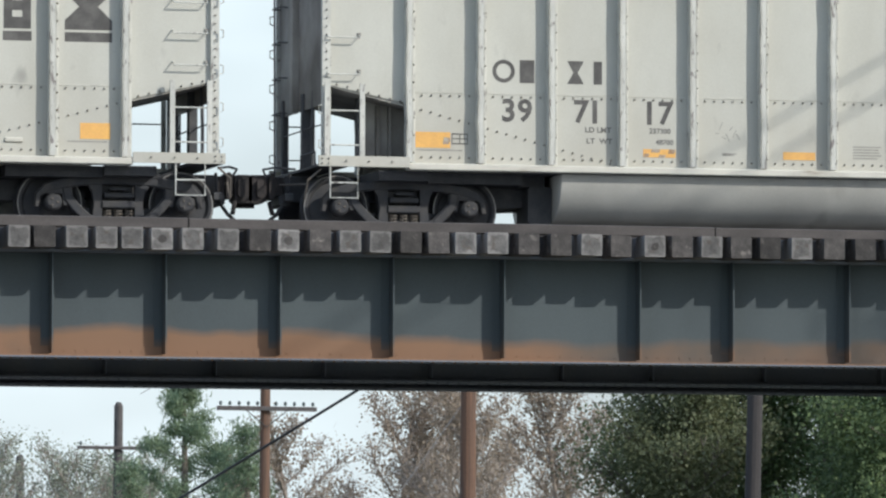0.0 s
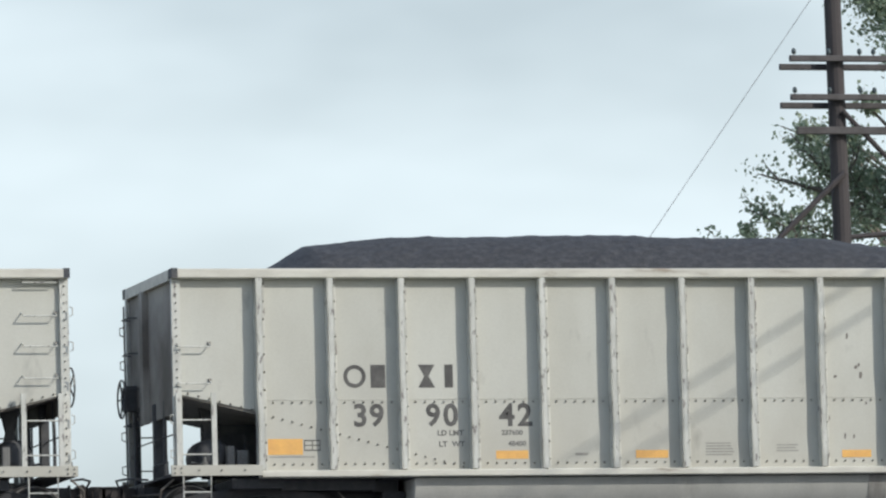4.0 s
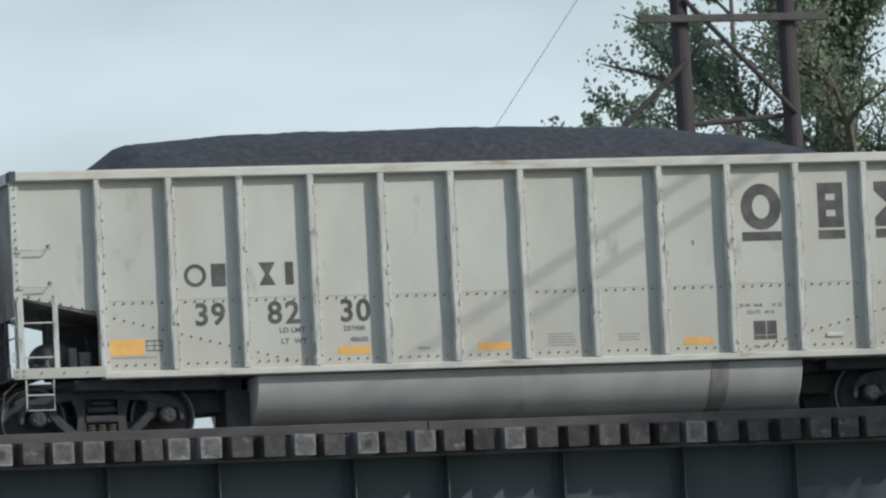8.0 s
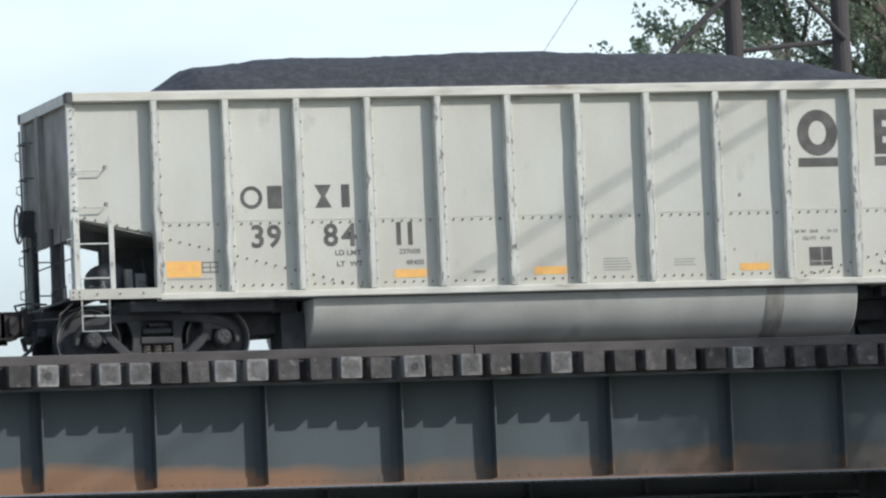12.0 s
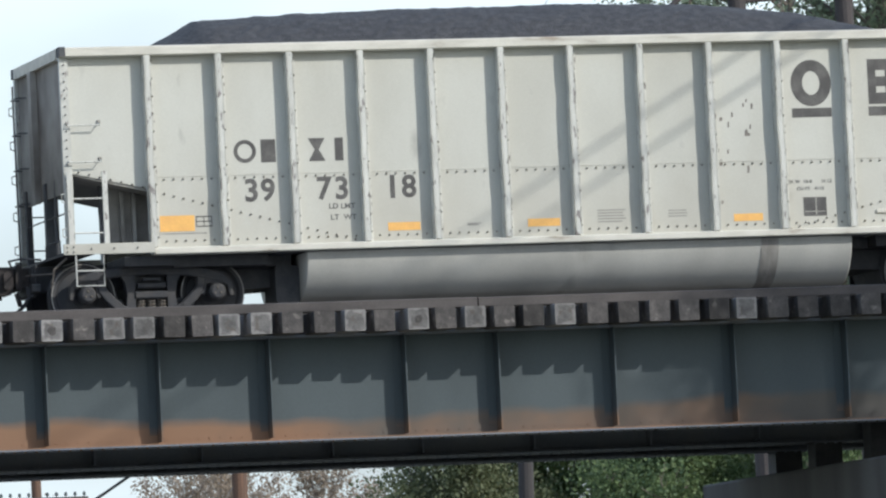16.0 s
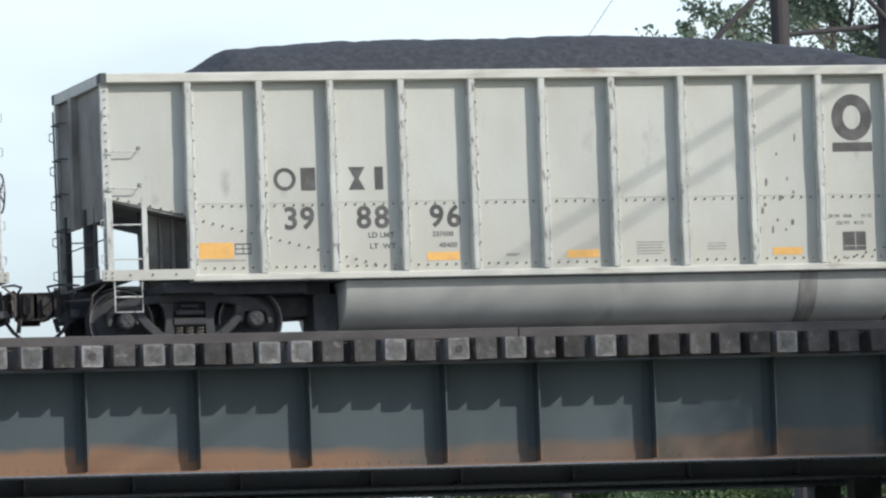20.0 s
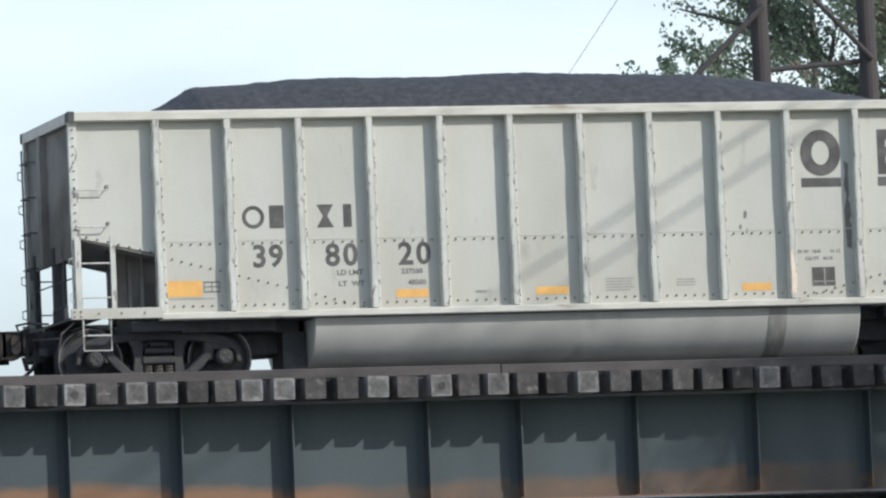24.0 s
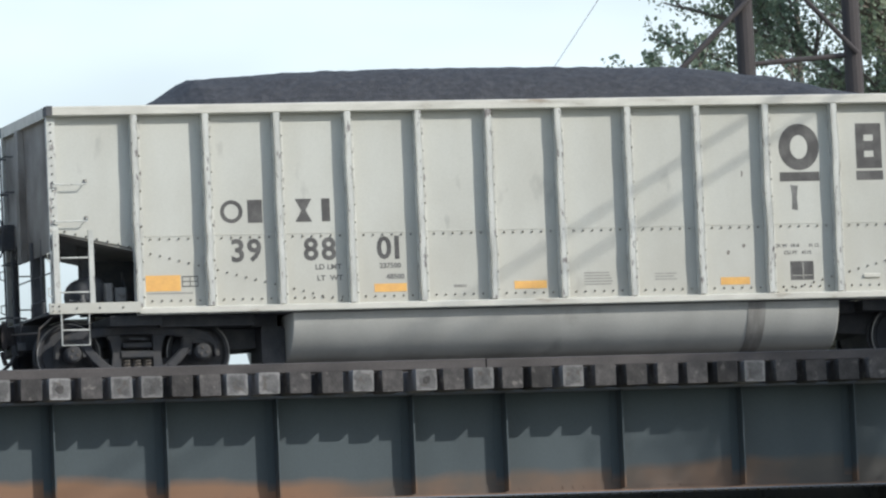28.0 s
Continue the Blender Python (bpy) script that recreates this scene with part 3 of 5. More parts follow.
def side_of(car, s):
    """The plates, ribs, chord and sill of one side; s is -1 for the side with the markings that faces the road."""
    y0, y1 = sorted((s * PY, s * (PY - 0.012)))
    edges = [0.03] + RIBS + [LONG - 0.03]
    for i in range(14):
        a, b = edges[i], edges[i + 1]
        if i == 0:
            poly = [(a, 2.13), (b, 1.87), (b, 3.74), (a, 3.74)]
        elif i == 13:
            poly = [(a, 1.85), (b, 2.13), (b, 3.74), (a, 3.74)]
        else:
            poly = [(a, 1.0), (b, 1.0), (b, 3.74), (a, 3.74)]
        part("side_panel", Shape().prism(poly, y0, y1), M_PANEL, car)
    lo, hi = sorted((s * PY, s * RY))
    f0, f1 = sorted((s * (RY - 0.014), s * RY))
    rnd = random.Random(81 + s)
    for x in RIBS:
        # knocked about by years of loading: each leg wanders a little on its way up
        rib = Shape()
        zs = [1.06 + 2.66 * k / 9 for k in range(10)]
        bend = [0.0] + [rnd.gauss(0, 0.0045) for _ in range(8)] + [0.0]
        for x0, x1, y0, y1, free in ((-0.085, -0.063, lo, hi, 1), (-0.085, 0.012, f0, f1, 1), (0.0, 0.012, lo, hi, 1), (0.012, 0.075, *sorted((s * PY, s * (PY + 0.01))), 0)):
            v = [(xx + free * w, yy, z) for z, w in zip(zs, bend) for xx, yy in ((x0, y0), (x1, y0), (x1, y1), (x0, y1))]
            f = [(4 * k + j, 4 * k + (j + 1) % 4, 4 * k + 4 + (j + 1) % 4, 4 * k + 4 + j) for k in range(9) for j in range(4)]
            rib.add(v, f + [(0, 1, 2, 3), (36, 37, 38, 39)])
        r = part("rib", rib, M_RIB, car)
        r.location.x = x
    t0, t1 = sorted((s * (PY - 0.06), s * RY))
    part("top_chord", Shape().box(-0.02, LONG + 0.02, t0, t1, 3.715, 3.85, 0.015), M_CHORD, car)
    part("side_sill", Shape().box(1.2, LONG - 1.2, *sorted((s * (PY - 0.1), s * RY)), 0.955, 1.05, 0.012), M_CHORD, car)
    for a, b in ((-0.09, 1.2), (LONG - 1.2, LONG + 0.09)):
        part("end_sill_plate", Shape().box(a, b, *sorted((s * (RY - 0.03), s * (RY + 0.012))), 0.985, 1.13), M_PANEL, car)
    for x in (-0.02, LONG - 0.1):
        part("corner_post", Shape().box(x, x + 0.12, *sorted((s * (PY - 0.02), s * (PY + 0.06))), 1.1, 3.72), M_RIB, car)


def annulus(cx, cz, rx, rz, ix, iz, y, n=28):
    s = Shape()
    v = []
    for k in range(n):
        c, d = math.cos(2 * math.pi * k / n), math.sin(2 * math.pi * k / n)
        for yy in (y - 0.0005, y - 0.003):
            v += [(cx + rx * c, yy, cz + rz * d), (cx + ix * c, yy, cz + iz * d)]
    f = []
    for k in range(n):
        a, b = 4 * k, 4 * ((k + 1) % n)
        f += [(a + 2, b + 2, b + 3, a + 3), (a, a + 1, b + 1, b), (a, b, b + 2, a + 2), (a + 1, a + 3, b + 3, b + 1)]
    return s.add(v, f)


def marks(car):
    """Rivets, stencils and strips on the side that faces the road."""
    y = -PY
    rivets = Shape()

    def rivet(x, z, yy=y, r=0.020):
        rivets.add([(x - r, yy, z), (x, yy, z - r), (x + r, yy, z), (x, yy, z + r), (x, yy - 0.045, z)], [(0, 1, 4), (1, 2, 4), (2, 3, 4), (3, 0, 4)])

    for i in range(12):
        a = RIBS[i]
        for j in range(6):
            rivet(a + 0.17 + j * 0.135, 2.0)
            rivet(a + 0.17 + j * 0.135, 1.145)
        for j in range(11):
            rivet(a + 0.05, 1.2 + j * 0.245, y - 0.01, 0.019)
    for j in range(22):
        x = 1.4 + j * 0.135
        rivet(x, 1.80 - (x - 1.4) * 0.26)
        rivet(LONG - x, 1.80 - (x - 1.4) * 0.26)
    for j in range(7):
        rivet(0.2 + j * 0.15, 2.13 - j * 0.037)
        rivet(LONG - 0.2 - j * 0.15, 2.13 - j * 0.037)
    for x in (-0.04, 0.05, 0.30, 0.62, 0.95):
        for z in (1.025, 1.09) if x < 0.1 else (1.06,):
            rivet(x, z, -RY - 0.012, 0.017)
            rivet(LONG - x, z, -RY - 0.012, 0.017)
    for j in range(22):
        for x in (0.04, LONG - 0.04):
            rivet(x, 1.2 + j * 0.115, -PY - 0.06, 0.016)
    tagged(part("rivets", rivets, M_RIVET, car), kind="stuff")
    # the upper plates lap over the lower ones just above the rivet row
    for i in range(12):
        part("lap_seam", Shape().box(RIBS[i] + 0.08, RIBS[i + 1] - 0.09, y - 0.007, y + 0.001, 2.032, 2.05), M_PANEL, car)
    for x0, x1, z0, z1 in ((1.315, 1.81, 1.275, 1.495), (4.575, 5.04, 1.2, 1.315), (6.6, 7.07, 1.2, 1.31), (9.62, 10.05, 1.19, 1.295), (12.78, 13.2, 1.305, 1.525)):
        part("orange_strip", Shape().box(x0, x1, y - 0.004, y, z0, z1), M_ORANGE, car, "bright orange reflective strip")
    # the railway's large mark: a ring, a slotted block and a waisted block, each over a bar
    z0, z1 = 2.80, 3.44
    ring = annulus(10.86, 3.12, 0.30, 0.33, 0.13, 0.17, y)
    part("ring_mark", ring, M_MARK, car, "large faded black painted ring")
    blk = Shape().box(11.71, 12.09, y - 0.003, y - 0.0005, z0, 2.96).box(11.71, 12.09, y - 0.003, y - 0.0005, 3.28, z1)
    blk.box(11.83, 11.97, y - 0.003, y - 0.0005, 3.05, 3.19).box(11.71, 11.83, y - 0.003, y - 0.0005, 2.96, 3.28).box(11.97, 12.09, y - 0.003, y - 0.0005, 2.96, 3.28)
    part("block_mark", blk, M_MARK, car, "large faded black painted block with two slots")
    wst = Shape().prism([(12.56, z0), (13.22, z0), (13.22, z0 + 0.13), (13.02, 3.12), (13.22, z1 - 0.13), (13.22, z1), (12.56, z1), (12.56, z1 - 0.13), (12.76, 3.12), (12.56, z0 + 0.13)], y - 0.003, y - 0.0005)
    part("waisted_mark", wst, M_MARK, car, "large faded black painted waisted block")
    for x0, x1 in ((10.56, 11.15), (11.70, 12.10), (12.56, 13.22)):
        part("underline_bar", Shape().box(x0, x1, y - 0.003, y - 0.0005, 2.635, 2.765), M_MARK, car)
    # the small mark above the number: plain shapes
    za, zb = 2.20, 2.52
    sm = annulus(2.57, 2.36, 0.16, 0.16, 0.105, 0.105, y)
    part("small_ring", sm, M_MARK, car, "small faded black painted ring")
    part("small_block", Shape().box(2.80, 3.01, y - 0.003, y - 0.0005, za, zb), M_MARK, car, "small faded black painted block")
    part("small_waisted_block", Shape().prism([(3.48, za), (3.72, za), (3.63, 2.36), (3.72, zb), (3.48, zb), (3.57, 2.36)], y - 0.003, y - 0.0005), M_MARK, car, "small faded black painted waisted block")
    part("small_bar", Shape().box(3.86, 3.98, y - 0.003, y - 0.0005, za, zb), M_MARK, car, "small faded black painted bar")
    # stencils too small to read
    bars = Shape()
    for x0, x1, zs in ((7.62, 8.05, (1.40, 1.36, 1.32, 1.28, 1.24)), (8.66, 9.0, (1.37, 1.33, 1.29)), (5.72, 5.95, (1.27, 1.25)), (1.33, 2.05, (1.245,)), (12.6, 13.2, (1.27,))):
        for z in zs:
            bars.box(x0, x1 - random.uniform(0, 0.08), y - 0.003, y - 0.0005, z - 0.008, z + 0.008)
    tagged(part("small_stencil", bars, M_FAINT, car, "faint grey stencilled lines too small to read"), kind="stuff")
    box = Shape().box(10.66, 11.0, y - 0.004, y - 0.0005, 1.235, 1.50)
    part("data_panel", box, M_MARK, car, "black stencilled data panel with pale cross")
    part("data_panel_lines", Shape().box(10.68, 10.98, y - 0.006, y - 0.004, 1.295, 1.303).box(10.84, 10.85, y - 0.006, y - 0.004, 1.25, 1.49), M_PANEL, car)
    frame_mark = Shape()
    for a in ((1.83, 1.84, 1.33, 1.48), (2.05, 2.06, 1.33, 1.48), (1.83, 2.06, 1.33, 1.345), (1.83, 2.06, 1.465, 1.48), (1.83, 2.06, 1.40, 1.412), (1.94, 1.95, 1.33, 1.48)):
        frame_mark.box(a[0], a[1], y - 0.004, y - 0.0005, a[2], a[3])
    part("tag_frame", frame_mark, M_MARK, car)
    part("tag_plate", Shape().box(11.74, 11.98, y - 0.03, y, 1.245, 1.305, 0.01), M_CHORD, car, "pale metal tag plate")
    for word, x, z, h in (("LD", 3.74, 1.53, 0.075), ("LMT", 3.91, 1.53, 0.075), ("LT", 3.76, 1.375, 0.075), ("WT", 3.94, 1.375, 0.075),
                          ("EX W", 10.44, 1.70, 0.05), ("10-8", 10.68, 1.70, 0.05), ("H 12", 10.95, 1.70, 0.05), ("CU FT", 10.57, 1.60, 0.05), ("4115", 10.83, 1.60, 0.05)):
        tagged(part("stencil_word", letters(word, x, z, h, y - 0.0005, 1.1), M_FADED, car), kind="stuff")


def ladder(car, x0, x1, s, left):
    y = s * (RY - 0.02)
    for x in (x0, x1):
        part("ladder_stile", Shape().box(x - 0.035, x + 0.035, *sorted((y - s * 0.02, y + s * 0.02)), 1.12, 2.13), M_RIB, car)
    for z in (1.28, 1.755):
        part("rung", Shape().tube([(x0, y, z), (x1, y, z)], 0.012, 6), M_RIB, car)
    st = Shape().tube([(x0 + 0.05, y, 1.0), (x0 + 0.05, y, 0.55), (x1 - 0.06, y, 0.55), (x1 - 0.06, y, 1.0)], 0.013, 6)
    st.tube([(x0 + 0.05, y, 0.76), (x1 - 0.06, y, 0.76)], 0.012, 6)
    part("sill_step", st, M_RIB, car, "bent round-bar step hanging below the sill")
    for z in (1.28, 1.76) if s < 0 and left else (1.28, 1.76, 2.28, 2.77, 3.25):
        e, o = (-0.03, -0.085) if left else (LONG + 0.02, LONG + 0.06)
        part("corner_hoop", Shape().tube([(e, y, z + 0.07), (o, y, z + 0.06), (o, y, z - 0.04), (e, y, z - 0.06)], 0.010, 5), M_RIB if s < 0 else M_STEEL, car)
    zs = (2.26, 2.77) if left else (2.34, 2.78, 3.2, 3.66)
    for z in zs:
        yy = s * PY
        a, b = x0 + 0.02, x1 - 0.02
        part("grab_iron", Shape().tube([(a, yy, z + 0.05), (a, yy + s * 0.11, z), (b, yy + s * 0.11, z), (b, yy, z + 0.05)], 0.011, 6), M_RIB, car)
        part("grab_bolt", Shape().box(b - 0.025, b + 0.025, *sorted((yy + s * 0.0005, yy + s * 0.022)), z + 0.025, z + 0.075, 0.008), M_RIVET, car)


def end_of(car, flip, gear):
    """One end; flip mirrors it along the wagon. gear: the brake wheel and valves stand at this end."""
    def X(x):
        return LONG - x if flip else x

    def bx(s, x0, x1, *r):
        a, b = sorted((X(x0), X(x1)))
        return s.box(a, b, *r)

    part("end_sheet", bx(Shape(), 0.03, 0.045, -PY, PY, 1.86, 3.74), M_ENDS, car, "grimy grey end sheet")
    part("end_chord", bx(Shape(), -0.04, 0.10, -PY + 0.061, PY - 0.061, 3.70, 3.848), M_CHORD, car)
    part("end_rib", bx(Shape(), -0.06, 0.03, 0.22, 0.42, 1.85, 3.70), M_ENDS, car)
    part("end_post", bx(Shape(), 0.0, 0.13, -0.16, -0.03, 1.02, 2.09, 0.012), M_STEEL, car)
    part("end_post", bx(Shape(), 0.0, 0.09, 1.12, 1.22, 1.02, 2.09, 0.012), M_STEEL, car)
    part("end_rod", Shape().tube([(X(-0.06), 1.36, 1.0), (X(-0.07), 1.36, 3.6)], 0.014, 5), M_STEEL, car)
    part("pipe_riser", Shape().tube([(X(0.04), -0.66, 1.02), (X(0.03), -0.64, 1.5), (X(0.05), -0.66, 2.1)], 0.026, 6), M_STEEL, car)
    part("end_crossbar", Shape().tube([(X(0.02), -1.42, 1.58), (X(0.02), 1.3, 1.58)], 0.011, 5), M_STEEL, car)
    sl = Shape().prism([(X(0.05), 2.14), (X(4.7), 1.03), (X(4.7), 1.0), (X(0.05), 2.105)], -PY + 0.02, PY - 0.02)
    part("slope_sheet", sl, M_ENDS, car)
    part("end_platform", bx(Shape(), -0.08, 0.35, -RY + 0.04, RY - 0.04, 0.985, 1.02), M_BLACK, car)
    part("draft_sill", bx(Shape(), -0.26, 3.4, -0.2, 0.2, 0.58, 0.93), M_BLACK, car)
    part("bolster", bx(Shape(), 0.82, 1.55, -1.35, 1.35, 0.82, 0.955), M_BLACK, car)
    part("stub_deck", bx(Shape(), 1.552, 2.9, -1.2, 1.2, 0.80, 0.953), M_BLACK, car)
    part("cross_ridge", Shape().prism([(X(2.3), 0.79), (X(3.3), 0.79), (X(3.3), 0.53), (X(2.68), 0.50), (X(2.6), 0.27), (X(2.3), 0.27)], -0.62, 0.62), M_BLACK, car)
    if not flip:
        # added black block that keeps the gap before the tub dark
        part("dark_filler", bx(Shape(), 3.05, 3.39, -0.95, -0.3, 0.27, 0.79, 0.03), M_BLACK, car)
    part("ridge_web", bx(Shape(), 2.92, 3.3, -0.9, 0.9, 0.792, 0.953), M_BLACK, car)
    for z in (1.9, 2.4, 2.9, 3.4):
        part("end_grab_iron", Shape().tube([(X(0.03), 0.95, z), (X(-0.09), 0.95, z), (X(-0.09), 1.4, z), (X(0.03), 1.4, z)], 0.011, 6), M_STEEL, car)
    for s in (-1, 1):
        part("chord_cap", bx(Shape(), -0.03, 0.055, *sorted((s * (PY - 0.05), s * (RY + 0.004))), 3.722, 3.856), M_STEEL, car, "dark chord end cap")
    cp = bx(Shape(), -0.75, -0.28, -0.14, 0.14, 0.66, 0.92)
    bx(cp, -0.77, -0.52, -0.20, 0.20, 0.55, 0.94, 0.04)
    bx(cp, -0.66, -0.56, -0.26, 0.26, 0.62, 0.88, 0.03)
    bx(cp, -0.48, -0.40, -0.22, 0.22, 0.60, 0.97, 0.03)
    cp.tube([(X(-0.7), 0.16, 0.5), (X(-0.7), 0.16, 0.93)], 0.09, 8)
    cp.tube([(X(-0.5), -0.3, 0.56), (X(-0.46), -0.34, 0.38)], 0.035, 6)
    part("coupler", cp, M_GREASE, car, "black knuckle coupler")
    part("coupler_carrier", bx(Shape(), -0.36, -0.2, -0.3, 0.3, 0.50, 0.66, 0.03), M_BLACK, car)
    h = Shape().tube([(X(-0.25), -0.25, 0.6), (X(-0.4), -0.3, 0.38), (X(-0.62), -0.28, 0.2), (X(-0.76), -0.25, 0.26)], 0.028, 6)
    part("air_hose", h, M_BLACK, car)
    part("hose_bracket", Shape().tube([(X(-0.22), -0.34, 0.95), (X(-0.24), -0.36, 0.62), (X(-0.3), -0.36, 0.5)], 0.022, 6), M_BLACK, car)
    part("angle_cock", bx(Shape(), -0.3, -0.18, -0.42, -0.3, 0.56, 0.68, 0.02), M_STEEL, car)
    part("pin_lifter", Shape().tube([(X(-0.5), -0.1, 0.9), (X(-0.56), -0.16, 1.02), (X(-0.42), -0.3, 1.04), (X(-0.2), -0.6, 1.0)], 0.018, 6), M_STEEL, car)
    part("platform_rail", Shape().tube([(X(-0.07), -1.3, 1.02), (X(-0.07), -1.28, 1.2), (X(-0.07), -0.4, 1.2), (X(-0.07), -0.38, 1.02)], 0.014, 6), M_STEEL, car)
    part("uncoupling_lever", Shape().tube([(X(-0.02), -1.45, 0.95), (X(-0.2), -1.42, 0.8), (X(-0.22), -1.3, 0.55), (X(-0.18), -1.3, 0.75), (X(-0.35), -0.3, 0.8)], 0.015, 6), M_SPRING, car)
    if not gear and not flip:
        # the sheet behind the ladder that carries the slope, with its ribs
        sheet = Shape().prism([(0.60, 1.02), (1.3, 1.02), (1.3, 1.81), (0.60, 1.975)], -0.95, -0.935)
        part("gusset_sheet", sheet, M_ENDS, car, "grimy grey gusset sheet under the slope")
        part("gusset_edge", Shape().box(0.57, 0.64, -1.05, -0.952, 1.02, 1.97), M_STEEL, car)
        for x in (0.86, 1.03):
            part("gusset_rib", Shape().box(x, x + 0.05, -1.03, -0.952, 1.03, 1.88), M_ENDS, car)
    if gear:
        g, gy = (-1, -0.88) if flip else (1, 1.2)   # the hand brake keeps to one side of its end
        wheel = Shape()
        for k in range(20):
            a, b = 2 * math.pi * k / 20, 2 * math.pi * (k + 1) / 20
            wheel.tube([(X(-0.16), gy + 0.27 * math.cos(a), 2.27 + 0.27 * math.sin(a)), (X(-0.16), gy + 0.27 * math.cos(b), 2.27 + 0.27 * math.sin(b))], 0.014, 5, False)
        for k in range(5):
            a = 2 * math.pi * k / 5
            wheel.tube([(X(-0.15), gy, 2.27), (X(-0.16), gy + 0.27 * math.cos(a), 2.27 + 0.27 * math.sin(a))], 0.012, 5)
        part("brake_wheel", wheel, M_STEEL, car, "black spoked hand-brake wheel")
        part("brake_gearbox", bx(Shape(), -0.12, 0.03, gy - 0.15, gy + 0.15, 2.1, 2.45), M_STEEL, car)
        res = Shape().lathe([(-1.06, 0.0), (-1.06, 0.10), (-1.03, 0.18), (-0.97, 0.235), (-0.88, 0.255), (-0.3, 0.255), (-0.2, 0.2), (-0.16, 0.0)], X(0.66), 1.30, 20, False)
        part("air_reservoir", res, M_STEEL, car, "sooty black air reservoir", True)
        part("reservoir_bracket", Shape().prism([(X(0.56), 1.50), (X(0.76), 1.50), (X(0.72), 1.66), (X(0.80), 1.99), (X(0.52), 1.99), (X(0.60), 1.66)], -0.7, -0.6), M_STEEL, car)
        v = bx(Shape(), 0.78, 0.9, -1.24, -1.12, 1.12, 1.42, 0.02)
        bx(v, 0.93, 1.1, -1.22, -1.1, 1.16, 1.36, 0.02)
        v.lathe([(-1.25, 0.0), (-1.25, 0.06), (-1.1, 0.06)], X(1.02), 1.30, 10, False)
        part("brake_valve", v, M_VALVE, car, "dusty grey brake control valve")
        part("drain_cock", Shape().tube([(X(0.47), -1.2, 1.03), (X(0.47), -1.2, 1.2), (X(0.47), -1.2, 1.215), (X(0.47), -1.2, 1.27)], [0.045, 0.045, 0.028, 0.028], 8), M_VALVE, car)
        # added dark sheet, stands in for the darkness behind the valves
        part("dark_backing", bx(Shape(), 0.62, 1.45, -0.34, -0.32, 1.02, 1.45 if flip else 1.79), M_STEEL, car)
        part("brake_pipe", Shape().tube([(X(0.3), -1.1, 1.2), (X(0.9), -1.1, 1.1), (X(1.12), -1.06, 1.25), (X(1.15), -0.7, 1.6)], 0.02, 6), M_STEEL, car)
        links = Shape()
        for k in range(17):
            z = 1.06 + k * 0.062
            o, w = (0.0, 0.017) if k % 2 else (0.017, 0.0)
            links.tube([(X(0.0) - o, g * 0.9 - w, z), (X(0.0) - o, g * 0.9 - w, z + 0.075), (X(0.0) + o, g * 0.9 + w, z + 0.075), (X(0.0) + o, g * 0.9 + w, z), (X(0.0) - o, g * 0.9 - w, z)], 0.0085, 4, False)
        tagged(part("brake_chain", links, M_BLACK, car, "black link chain of the hand brake"), kind="stuff")


COIL = Shape().tube([(0.05 * math.cos(k * 0.7), 0.05 * math.sin(k * 0.7), 0.19 + k * 0.0046) for k in range(41)], 0.012, 5).mesh("coil_spring")


